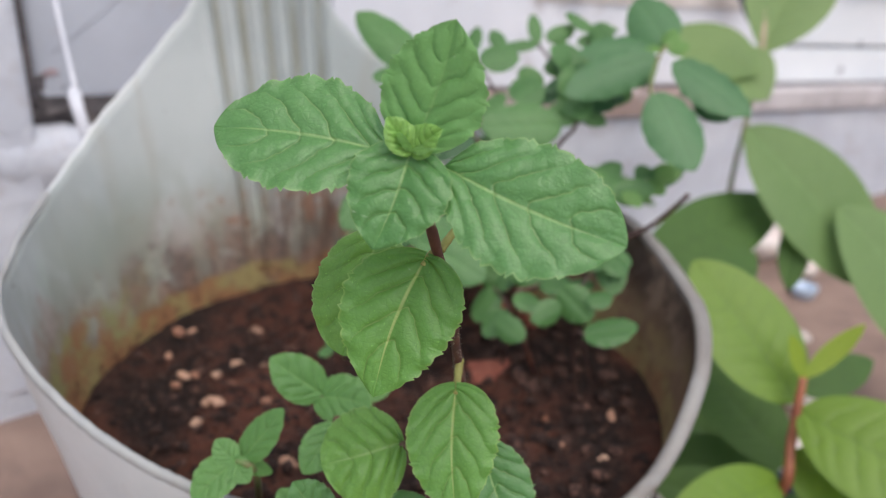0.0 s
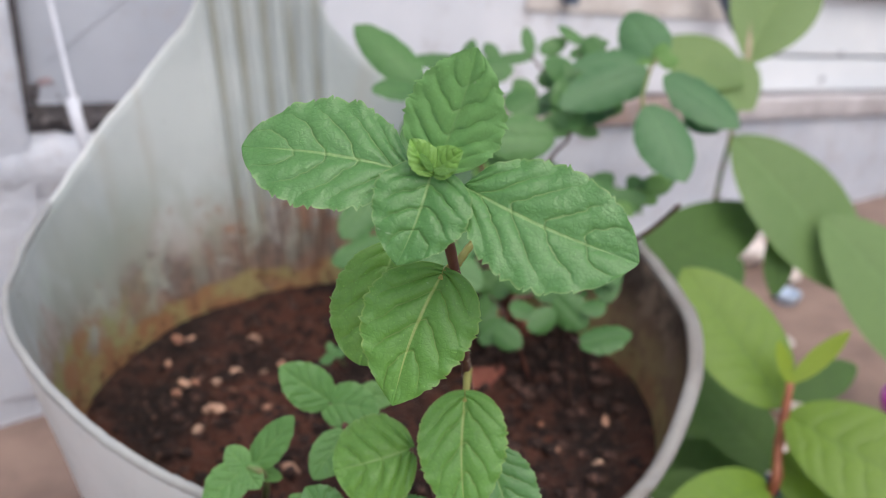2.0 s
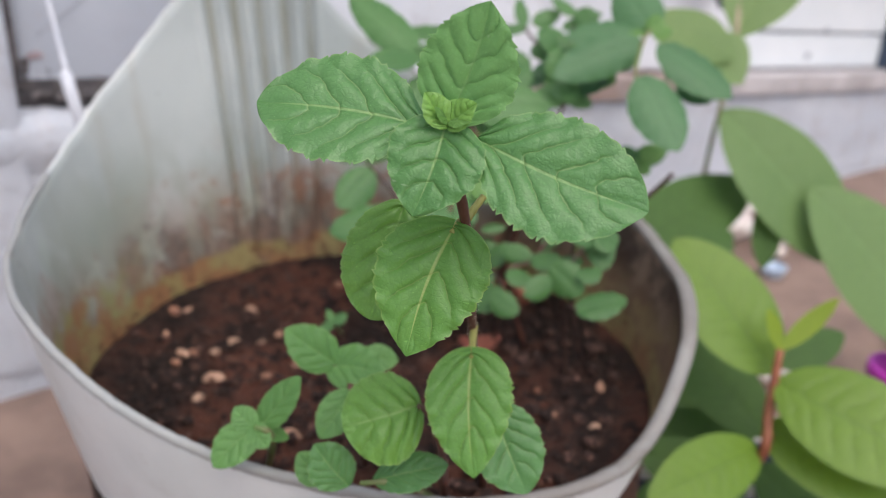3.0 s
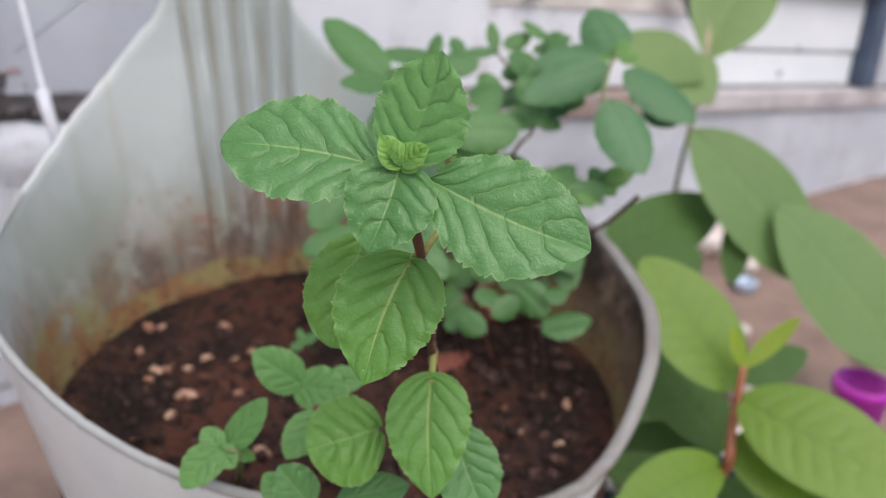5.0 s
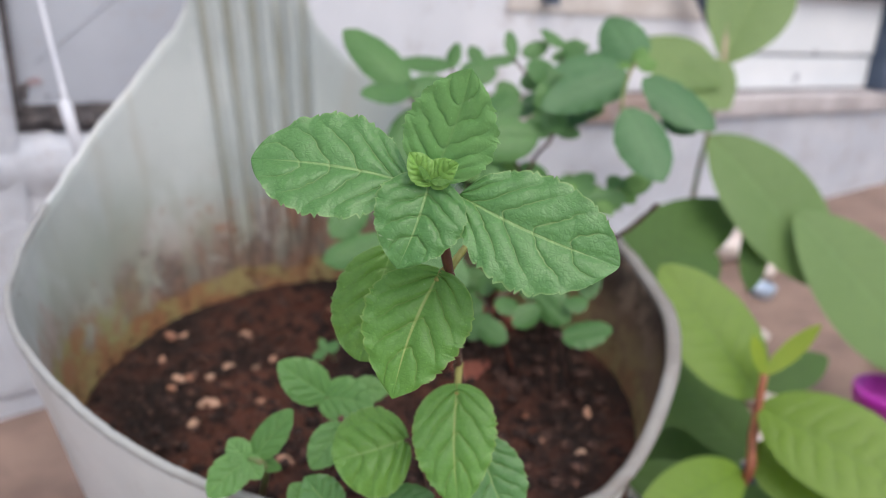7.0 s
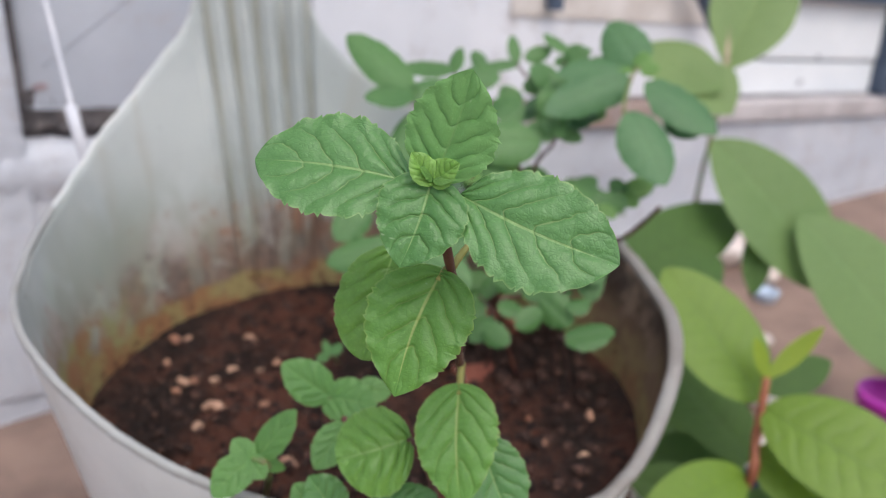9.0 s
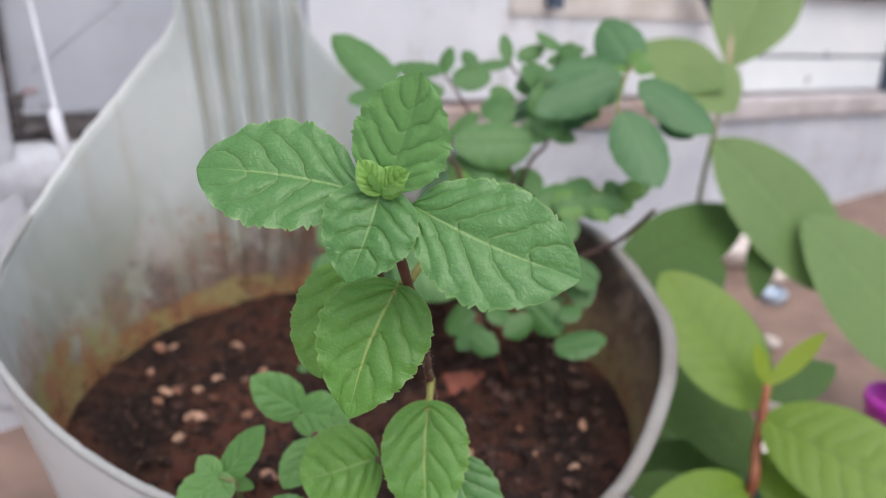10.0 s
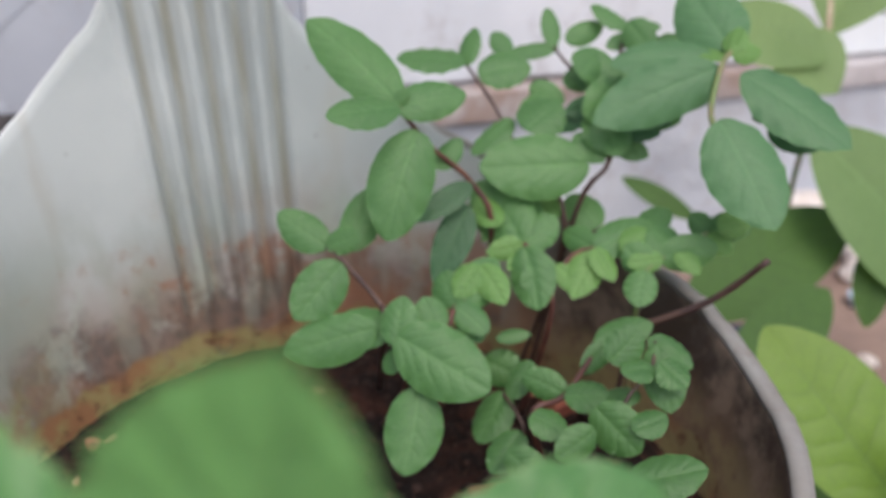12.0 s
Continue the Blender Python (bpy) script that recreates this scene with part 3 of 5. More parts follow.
tagged(part("sill_broken_end", broken_edge(), PLASTER, m=WALL), "chipped white plaster edge of the sill", "sill", kind="structure")
tagged(part("sill_gap", slab(0.0355, 0.33, -0.018, 0.003, 0.012, 0.15, 0), GAP, m=WALL), "dark gap between sill and boards", "gap", kind="structure")
tagged(part("board_low", slab(0.76, 1.027, 0.003, 0.041, 0.014, 0.04, 0.003), BOARD, m=WALL), "white-painted board above the sill", "board", kind="structure")
tagged(part("board_high", slab(0.76, 1.027, 0.044, 1.1, 0.012, 0.04, 0.003), BOARD, m=WALL), "tall white-painted board", "board", kind="structure")
# one run of board, split so the shaded left part takes the greyer paint
tagged(part("board_left", slab(0.041, 0.25, 0.003, 1.1, 0.013, 0.04, 0.003), SCUFFED_SHADED, m=WALL), "scuffed white board above the sill, shade in its paint", "board", kind="structure")
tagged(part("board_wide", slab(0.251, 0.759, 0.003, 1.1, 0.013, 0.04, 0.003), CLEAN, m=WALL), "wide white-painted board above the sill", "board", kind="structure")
tagged(part("board_stained", slab(0.44, 0.70, 0.078, 1.1, 0.0105, 0.0125, 0.001), STAINED, m=WALL), "weathered beige board strip", "board", kind="structure")
tagged(part("frame_stub", slab(0.474, 0.487, 0.086, 1.1, -0.004, 0.0055, 0.001), FRAME, m=WALL), "narrow dark metal frame bar", "frame", kind="structure")
stay = tube([(0.688, -0.012, 0.236), (0.675, -0.012, 0.252), (0.64, -0.012, 0.3)], 0.0075, 0.0075)
tagged(part("frame_stay", stay, FRAME, m=WALL), "dark slanting metal stay before the boards", "frame", kind="structure")
tagged(part("joint_backing", slab(0.03, 1.027, 0.0, 1.1, 0.044, 0.06, 0), SILL, m=WALL), "grey backing behind the board joint", "backing", kind="structure")
tagged(part("pier", slab(-2.4, 0.0355, -0.205, 1.1, -0.002, 0.15, 0.004), PLASTER, m=WALL), "white plastered pier beside the boards", "wall", kind="structure")
tagged(part("pier_far", slab(1.058, 3.4, 0.003, 1.1, -0.002, 0.15, 0.004), PLASTER, m=WALL), "white plastered pier beyond the dark post", "wall", kind="structure")
tagged(part("frame_strip", slab(0.036, 0.0405, 0.0, 1.1, 0.004, 0.05, 0.001), GAP, m=WALL), "thin dark frame strip beside the boards", "frame", kind="structure")
tagged(part("frame_post", slab(1.028, 1.056, 0.002, 1.1, -0.006, 0.05, 0.002), FRAME, m=WALL), "dark blue-grey metal frame post", "frame", kind="structure")
tagged(part("frame_rail", slab(0.84, 1.027, 0.112, 0.14, -0.004, 0.011, 0.002), FRAME, m=WALL), "dark blue-grey metal frame rail", "frame", kind="structure")

scratch = tube([(0.055, 0.0125, 0.249), (0.085, 0.0125, 0.27), (0.125, 0.0125, 0.298)], 0.0004, 0.0003, 6)
tagged(part("board_scratch", scratch, SCRATCH, m=WALL), "thin grey scratch across the white board", "scratch", kind="structure")

# ---- the cut jar ----
JAR = Vector((-0.0389, 0.3193, 0.0))
RIM = [(-180, 0.229), (-165, 0.222), (-150, 0.221), (-135, 0.219), (-125, 0.212), (-117, 0.205), (-108, 0.199), (-97, 0.193), (-85, 0.186), (-70, 0.176), (-55, 0.169), (-40, 0.163), (-30, 0.166),
       (-22, 0.175), (-14, 0.188), (-2, 0.195), (14, 0.199), (27, 0.206), (37, 0.208), (60, 0.222), (80, 0.243), (99, 0.276), (104, 0.29),
       (110, 0.33), (115, 0.36), (122, 0.365), (126, 0.34), (131, 0.302), (134, 0.292), (146, 0.268), (150, 0.262), (164, 0.243), (171, 0.236), (180, 0.229)]


def rim_height(deg):
    for (a, za), (b, zb) in zip(RIM, RIM[1:]):
        if a <= deg <= b:
            return za + (zb - za) * (deg - a) / (b - a)
    return RIM[0][1]


def bell(deg, middle, wide):
    d = (deg - middle + 180) % 360 - 180
    return math.exp(-((d / wide) ** 2))


def jar_radius(deg, z):
    r = 0.1235 + 0.2 * (z - 0.151) + 0.005 * bell(deg, -25, 38) - 0.0045 * bell(deg, 180, 45)
    if 104.5 < deg < 131 and z > 0.16:  # five pressed ribs
        r += 0.003 * math.cos((deg - 107) / 5.1 * 2 * math.pi) * min(1, (z - 0.16) / 0.02) * min(1, (deg - 104.5) / 2, (131 - deg) / 2)
    return r


def jar_wall(first, last, steps, rows=44, thick=0.0017):
    """A stretch of the jar's wall between two angles, with both its sides."""
    bm = bmesh.new()
    outer, inner = [], []
    for i in range(steps + 1):
        deg = first + (last - first) * i / steps
        deg = (deg + 180) % 360 - 180
        c, s = math.cos(radians(deg)), math.sin(radians(deg))
        top = rim_height(deg) + 0.0008 * noise.noise(Vector((c * 14, s * 14, 0)))
        col_o, col_i = [], []
        for j in range(rows + 1):
            z = 0.004 + (top - 0.004) * j / rows
            r = jar_radius(deg, z) + 0.0006 * noise.noise(Vector((c * 5, s * 5, z * 30)))
            col_o.append(bm.verts.new(((r + thick) * c, (r + thick) * s, z)))
            col_i.append(bm.verts.new((r * c, r * s, z)))
        outer.append(col_o)
        inner.append(col_i)
    for i in range(steps):
        a, b, p, q = outer[i], outer[i + 1], inner[i], inner[i + 1]
        for j in range(rows):
            bm.faces.new((a[j], b[j], b[j + 1], a[j + 1])).smooth = True
            f = bm.faces.new((p[j + 1], q[j + 1], q[j], p[j]))
            f.smooth, f.material_index = True, 1
        bm.faces.new((a[-1], b[-1], q[-1], p[-1])).smooth = True
    return bm


def jar_lip(first, last, steps):
    """The rough, slightly turned-out edge left by the cut."""
    bm, rings = bmesh.new(), []
    for i in range(steps + 1):
        deg = first + (last - first) * i / steps
        deg = (deg + 180) % 360 - 180
        c, s = math.cos(radians(deg)), math.sin(radians(deg))
        top = rim_height(deg) + 0.0008 * noise.noise(Vector((c * 14, s * 14, 0)))
        r, jag = jar_radius(deg, top), 0.0005 * noise.noise(Vector((c * 90, s * 90, 0)))
        wide = 0.65 + 1.3 * bell(deg, 0, 55)
        outline = ((-0.0003, -0.002), (-0.0004, 0.0008), (0.001, 0.0014), (0.003, 0.0004), (0.0031, -0.0016), (0.0018, -0.0026))
        rings.append([bm.verts.new(((r + (a * wide if a > 0 else a)) * c, (r + (a * wide if a > 0 else a)) * s, top + b + jag)) for a, b in outline])
    for a, b in zip(rings, rings[1:]):
        for k in range(6):
            bm.faces.new((a[k], b[k], b[(k + 1) % 6], a[(k + 1) % 6])).smooth = True
    return bm


jar = thing("planter_jar", JAR, "cut milky plastic jar with ribs, mud-stained inside, used as planter", "planter")
JAR_AT = Matrix.Translation(JAR)
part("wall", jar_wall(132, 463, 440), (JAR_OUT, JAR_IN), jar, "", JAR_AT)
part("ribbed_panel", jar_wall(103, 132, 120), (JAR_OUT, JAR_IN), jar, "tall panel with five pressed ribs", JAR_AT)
part("rim", jar_lip(176, 455, 400), LIP, jar, "rough cut edge of milky plastic", JAR_AT)
disc = bmesh.new()
bmesh.ops.create_circle(disc, cap_ends=True, segments=96, radius=0.094)
bmesh.ops.translate(disc, verts=disc.verts, vec=(0, 0, 0.004))
part("base", disc, JAR_OUT, jar, "", JAR_AT)


def soil_z(x, y):
    p = Vector((x, y, 0))
    return 0.149 + 0.006 * noise.noise(p * 22) + 0.0045 * noise.noise(p * 60) + 0.0034 * noise.noise(p * 150) + 0.002 * noise.noise(p * 340)


def soil_mesh():
    bm = bmesh.new()
    rings, steps = 130, 380
    middle = bm.verts.new((0, 0, soil_z(JAR.x, JAR.y)))
    last = None
    for k in range(1, rings + 1):
        ring = []
        for i in range(steps):
            deg = -180 + 360 * i / steps
            r = (jar_radius(deg, 0.15) - 0.0004) * k / rings
            x, y = r * math.cos(radians(deg)), r * math.sin(radians(deg))
            ring.append(bm.verts.new((x, y, 0.149 + (soil_z(JAR.x + x, JAR.y + y) - 0.149) * (1 - 0.75 * (k / rings) ** 8))))
        for i in range(steps):
            n = (i + 1) % steps
            if last:
                bm.faces.new((last[i], ring[i], ring[n], last[n])).smooth = True
            else:
                bm.faces.new((middle, ring[i], ring[n])).smooth = True
        last = ring
    low = [bm.verts.new((v.co.x * 0.98, v.co.y * 0.98, 0.006)) for v in last]
    for i in range(steps):
        n = (i + 1) % steps
        bm.faces.new((last[i], low[i], low[n], last[n]))
    bm.faces.new(low[::-1])
    return bm


tagged(part("soil", soil_mesh(), SOIL, m=Matrix.Translation(JAR)), "damp dark red-brown crumbly potting soil in the jar", "soil", kind="stuff")


def soil_crumbs():
    """Loose clods strewn over the soil."""
    ball, rng = bmesh.new(), random.Random(11)
    bmesh.ops.create_icosphere(ball, subdivisions=1, radius=0.5)
    shape, sides = [v.co.copy() for v in ball.verts], [[v.index for v in f.verts] for f in ball.faces]
    ball.free()
    verts, faces = [], []
    for k in range(760):
        a, r = 2 * math.pi * rng.random(), 0.114 * rng.random() ** 0.5
        x, y = r * math.cos(a), r * math.sin(a)
        size = rng.uniform(0.0012, 0.0058) * (1.6 if x > 0.04 else 1.0)
        m = pose(x, y, soil_z(JAR.x + x, JAR.y + y) + size * 0.1, 0, 0, 360 * rng.random())
        first = len(verts)
        for p in shape:
            co = p * size * (1 + 0.9 * noise.noise(p * 2 + Vector((k, 0, 0))))
            verts.append(m @ Vector((co.x, co.y * 0.8, co.z * 0.7)))
        faces += [[first + q for q in side] for side in sides]
    mesh = bpy.data.meshes.new("soil_clods")
    mesh.from_pydata(verts, [], faces)
    mesh.polygons.foreach_set("use_smooth", [True] * len(faces))
    return mesh


tagged(part("soil_clods", soil_crumbs(), CLOD, m=Matrix.Translation(JAR)), "loose dark soil crumbs on the potting soil", "soil", kind="stuff")

# ---- plants in the jar ----
main_plant = thing("mint_plant", (0.014, 0.236, 0.149), "tall mint shoot with toothed quilted green leaves and reddish stem", "mint plant", "mint in the jar")
low_plant = thing("mint_plant", (0.0, 0.225, 0.149), "low mint shoot with round bright green leaves", "mint plant", "mint in the jar")
sprout_plant = thing("mint_plant", (-0.03, 0.245, 0.149), "small mint sprout with a pair of pale green leaves", "mint plant", "mint in the jar")
left_plant = thing("mint_plant", (-0.065, 0.235, 0.149), "small mint sprig with narrow leaves near the jar rim", "mint plant", "mint in the jar")
tiny_plant = thing("mint_seedling", (-0.052, 0.345, 0.149), "tiny green mint seedling in the soil", "seedling", "mint in the jar")
clus_plant = thing("mint_plant", (0.04, 0.32, 0.149), "dense low cluster of small rounded mint leaves", "mint plant", "mint in the jar")
mid_plant = thing("mint_plant", (-0.02, 0.375, 0.149), "mint shoot with broad light green leaves", "mint plant", "mint in the jar")
fore_plant = thing("mint_plant", (0.03, 0.385, 0.149), "branching mint shoot with many light green leaves", "mint plant", "mint in the jar")
leftb_plant = thing("mint_plant", (-0.035, 0.4, 0.149), "mint sprig with dark stem beside the ribbed jar wall", "mint plant", "mint in the jar")
upl_plant = thing("mint_plant", (0.0, 0.405, 0.149), "tall mint shoot with smooth oval leaves", "mint plant", "mint in the jar")
upm_plant = thing("mint_plant", (0.02, 0.408, 0.149), "thin tall mint shoot with small sparse leaves", "mint plant", "mint in the jar")
upr_plant = thing("mint_plant", (0.05, 0.405, 0.149), "tall mint shoot with large blue-green leaves", "mint plant", "mint in the jar")
guava_plant = thing("shrub", (0.185, 0.6, 0.03), "tall young shrub with large pale green leaves", "shrub", "young shrubs beside the jar")
front_plant = thing("shrub", (0.15, 0.39, 0.03), "young shrub with fresh green leaves and red-brown stem", "shrub", "young shrubs beside the jar")
# main
stem(main_plant, "red", .00125, .001, (0.0140, 0.2360, 0.1500), (0.0100, 0.2000, 0.2050), (0.0057, 0.1741, 0.2509), (0.0045, 0.1542, 0.2755), (0.0024, 0.1410, 0.2931), (0.0004, 0.1361, 0.3046), (-0.0012, 0.1340, 0.3149))
stem(main_plant, "olive", .0011, .0008, (0.0061, 0.1743, 0.2513), (0.0059, 0.1709, 0.2485), (0.0056, 0.1666, 0.2460))
stem(main_plant, "olive", .0009, .0007, (0.0023, 0.1411, 0.2933), (0.0011, 0.1409, 0.2928), (-0.0002, 0.1391, 0.2912))
stem(main_plant, "olive", .0009, .0007, (0.0028, 0.1422, 0.2932), (0.0044, 0.1441, 0.2951), (0.0060, 0.1459, 0.2968))
leaf(main_plant, "mint", (-0.0059, 0.1353, 0.3142), (-0.0382, 0.1384, 0.3184), 0.0223, 0, 0.1)
leaf(main_plant, "mint", (0.0040, 0.1328, 0.3127), (0.0332, 0.1184, 0.3064), 0.0222, 12, 0.12, 0.16)
leaf(main_plant, "mintT", (-0.0014, 0.1336, 0.3165), (0.0058, 0.1368, 0.3367), 0.0178, 0, -0.12, 0.22)
leaf(main_plant, "mintF", (-0.0021, 0.1324, 0.3150), (-0.0074, 0.1213, 0.3031), 0.0177, 0, 0.2)
leaf(main_plant, "bud", (-0.0015, 0.1315, 0.3155), (-0.0058, 0.1318, 0.3215), 0.0056, 0, 0.05, 0.5)
leaf(main_plant, "bud", (-0.0015, 0.1315, 0.3155), (0.0033, 0.1298, 0.3203), 0.0058, 0, 0.05, 0.5)
leaf(main_plant, "bud", (-0.0015, 0.1315, 0.3155), (-0.0034, 0.1352, 0.3217), 0.0050, 0, 0.05, 0.5)
leaf(main_plant, "mintO", (-0.0000, 0.1395, 0.2921), (-0.0086, 0.1258, 0.2705), 0.0224, 0, 0.1)
leaf(main_plant, "round", (-0.0113, 0.1595, 0.2884), (-0.0173, 0.1430, 0.2701), 0.0201, 0, 0.2)
leaf(main_plant, "mintO", (0.0056, 0.1670, 0.2469), (0.0073, 0.1484, 0.2237), 0.0210, 0, 0.12)
leaf(main_plant, "yel", (-0.0014, 0.1319, 0.3164), (-0.0037, 0.1294, 0.3194), 0.0032, 0, 0.1)
leaf(main_plant, "yel", (-0.0013, 0.1313, 0.3164), (0.0025, 0.1282, 0.3178), 0.0036, 0, 0.1)
leaf(main_plant, "yel", (-0.0011, 0.1544, 0.3122), (-0.0053, 0.1510, 0.3148), 0.0048, 0, 0.15)
leaf(main_plant, "yel", (-0.0006, 0.1545, 0.3122), (0.0036, 0.1505, 0.3129), 0.0050, 0, 0.15)
# low
stem(low_plant, "red", .0013, .0009, (0.0000, 0.2250, 0.1520), (-0.0007, 0.1743, 0.2108), (-0.0039, 0.1681, 0.2268), (-0.0078, 0.1676, 0.2309))
stem(low_plant, "green", .0009, .0007, (-0.0031, 0.1704, 0.2195), (0.0053, 0.1700, 0.2258), (0.0119, 0.1702, 0.2315))
stem(low_plant, "green", .0009, .0007, (0.0000, 0.2250, 0.1520), (-0.0116, 0.1709, 0.2031), (-0.0224, 0.1675, 0.2054))
leaf(low_plant, "mint", (0.0119, 0.1702, 0.2315), (0.0215, 0.1561, 0.2134), 0.0181, 0, 0.1)
leaf(low_plant, "round", (-0.0078, 0.1676, 0.2309), (-0.0262, 0.1619, 0.2280), 0.0237, 0, 0.15)
leaf(low_plant, "mint", (-0.0254, 0.1663, 0.2053), (-0.0340, 0.1662, 0.2180), 0.0121, 0, 0.1)
leaf(low_plant, "mint", (-0.0192, 0.1671, 0.2069), (0.0003, 0.1651, 0.2147), 0.0103, 0, 0.1)
leaf(low_plant, "sprig", (-0.0324, 0.1708, 0.2031), (-0.0404, 0.1736, 0.2098), 0.0088, 0, 0.1)
# sprout
stem(sprout_plant, "red", .0011, .0008, (-0.0300, 0.2450, 0.1520), (-0.0280, 0.1951, 0.2142), (-0.0300, 0.2027, 0.2141), (-0.0348, 0.2048, 0.2192))
leaf(sprout_plant, "sprig", (-0.0341, 0.2050, 0.2197), (-0.0478, 0.2026, 0.2322), 0.0131, 0, 0.1)
leaf(sprout_plant, "sprig", (-0.0358, 0.2046, 0.2188), (-0.0197, 0.1983, 0.2214), 0.0139, 0, 0.1)
leaf(sprout_plant, "sprig", (-0.0278, 0.2170, 0.2145), (-0.0160, 0.2171, 0.2145), 0.0089, 0, 0.1)
leaf(sprout_plant, "sprig", (-0.0348, 0.2048, 0.2192), (-0.0288, 0.2163, 0.2204), 0.0057, 0, 0.1)
leaf(sprout_plant, "sprig", (-0.0279, 0.1906, 0.2189), (-0.0354, 0.1804, 0.2104), 0.0108, 0, 0.1)
# left
stem(left_plant, "green", .0011, .0008, (-0.0650, 0.2350, 0.1520), (-0.0505, 0.1882, 0.2037), (-0.0544, 0.1844, 0.2101))
leaf(left_plant, "sprig", (-0.0535, 0.1862, 0.2092), (-0.0426, 0.1885, 0.2246), 0.0094, 0, 0.1)
leaf(left_plant, "sprig", (-0.0544, 0.1844, 0.2101), (-0.0655, 0.1765, 0.2019), 0.0111, 0, 0.1)
leaf(left_plant, "sprig", (-0.0547, 0.1844, 0.2100), (-0.0607, 0.1865, 0.2151), 0.0073, 0, 0.1)
leaf(left_plant, "sprig", (-0.0552, 0.1846, 0.2106), (-0.0502, 0.1798, 0.2067), 0.0070, 0, 0.1)
leaf(left_plant, "sprig", (-0.0538, 0.1859, 0.2084), (-0.0454, 0.1884, 0.2038), 0.0046, 0, 0.1)
# tiny
stem(tiny_plant, "green", .0008, .0006, (-0.0520, 0.3450, 0.1500), (-0.0474, 0.2890, 0.1874))
leaf(tiny_plant, "small", (-0.0474, 0.2890, 0.1874), (-0.0528, 0.2876, 0.1842), 0.0049, 0, 0)
leaf(tiny_plant, "small", (-0.0474, 0.2890, 0.1874), (-0.0419, 0.2904, 0.1906), 0.0054, 0, 0)
leaf(tiny_plant, "small", (-0.0474, 0.2890, 0.1874), (-0.0499, 0.2909, 0.1921), 0.0039, 0, 0)
# clus
stem(clus_plant, "red", .0011, .0008, (0.0350, 0.3350, 0.1520), (0.0238, 0.3251, 0.1941), (0.0343, 0.3322, 0.1979), (0.0458, 0.3501, 0.2057))
stem(clus_plant, "dark", .0006, .0005, (0.0600, 0.3250, 0.1520), (0.0503, 0.3204, 0.1986), (0.0589, 0.3293, 0.2090), (0.0613, 0.3378, 0.2147))
stem(clus_plant, "dark", .0006, .0005, (0.0520, 0.3150, 0.1520), (0.0476, 0.3043, 0.1887), (0.0516, 0.2995, 0.1919))
stem(clus_plant, "dark", .0007, .0005, (0.0200, 0.3400, 0.1520), (0.0223, 0.3268, 0.1864), (0.0151, 0.3428, 0.1907))
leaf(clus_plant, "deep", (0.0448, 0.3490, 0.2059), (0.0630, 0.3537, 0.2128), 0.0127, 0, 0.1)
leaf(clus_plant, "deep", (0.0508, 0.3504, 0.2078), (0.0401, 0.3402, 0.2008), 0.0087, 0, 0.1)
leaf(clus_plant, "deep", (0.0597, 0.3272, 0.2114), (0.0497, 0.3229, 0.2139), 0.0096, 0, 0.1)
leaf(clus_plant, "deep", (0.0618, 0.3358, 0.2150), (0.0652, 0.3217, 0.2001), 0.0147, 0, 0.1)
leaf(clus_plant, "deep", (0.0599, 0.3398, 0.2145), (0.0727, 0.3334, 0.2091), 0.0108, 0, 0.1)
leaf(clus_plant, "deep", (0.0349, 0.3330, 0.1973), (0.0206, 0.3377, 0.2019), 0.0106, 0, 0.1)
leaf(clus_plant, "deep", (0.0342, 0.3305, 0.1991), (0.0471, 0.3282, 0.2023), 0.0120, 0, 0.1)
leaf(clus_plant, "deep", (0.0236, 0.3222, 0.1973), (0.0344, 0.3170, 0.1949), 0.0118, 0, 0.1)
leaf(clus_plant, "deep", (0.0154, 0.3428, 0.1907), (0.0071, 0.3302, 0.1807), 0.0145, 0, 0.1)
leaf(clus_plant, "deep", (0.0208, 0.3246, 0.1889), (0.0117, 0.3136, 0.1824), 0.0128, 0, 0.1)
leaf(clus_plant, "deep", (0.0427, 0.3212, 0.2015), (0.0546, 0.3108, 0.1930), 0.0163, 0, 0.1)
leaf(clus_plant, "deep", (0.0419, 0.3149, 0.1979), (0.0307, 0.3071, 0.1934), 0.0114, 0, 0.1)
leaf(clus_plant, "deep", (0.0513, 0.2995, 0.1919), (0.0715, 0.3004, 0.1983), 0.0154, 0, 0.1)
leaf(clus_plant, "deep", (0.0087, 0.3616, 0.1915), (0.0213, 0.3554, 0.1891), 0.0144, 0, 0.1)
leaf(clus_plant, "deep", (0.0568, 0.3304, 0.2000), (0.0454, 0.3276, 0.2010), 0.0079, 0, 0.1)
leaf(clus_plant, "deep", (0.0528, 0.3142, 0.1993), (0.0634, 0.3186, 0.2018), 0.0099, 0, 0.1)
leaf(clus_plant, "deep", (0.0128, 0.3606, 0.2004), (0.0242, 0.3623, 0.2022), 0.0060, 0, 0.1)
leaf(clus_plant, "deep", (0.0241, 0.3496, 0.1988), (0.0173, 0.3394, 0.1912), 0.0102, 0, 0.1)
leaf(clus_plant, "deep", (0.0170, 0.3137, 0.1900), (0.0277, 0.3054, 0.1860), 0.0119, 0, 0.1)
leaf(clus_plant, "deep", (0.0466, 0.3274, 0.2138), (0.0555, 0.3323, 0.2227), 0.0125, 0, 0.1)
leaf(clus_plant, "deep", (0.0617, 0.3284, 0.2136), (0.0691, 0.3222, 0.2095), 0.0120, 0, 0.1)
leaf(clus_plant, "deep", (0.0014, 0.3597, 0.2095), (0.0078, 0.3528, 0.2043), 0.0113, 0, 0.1)
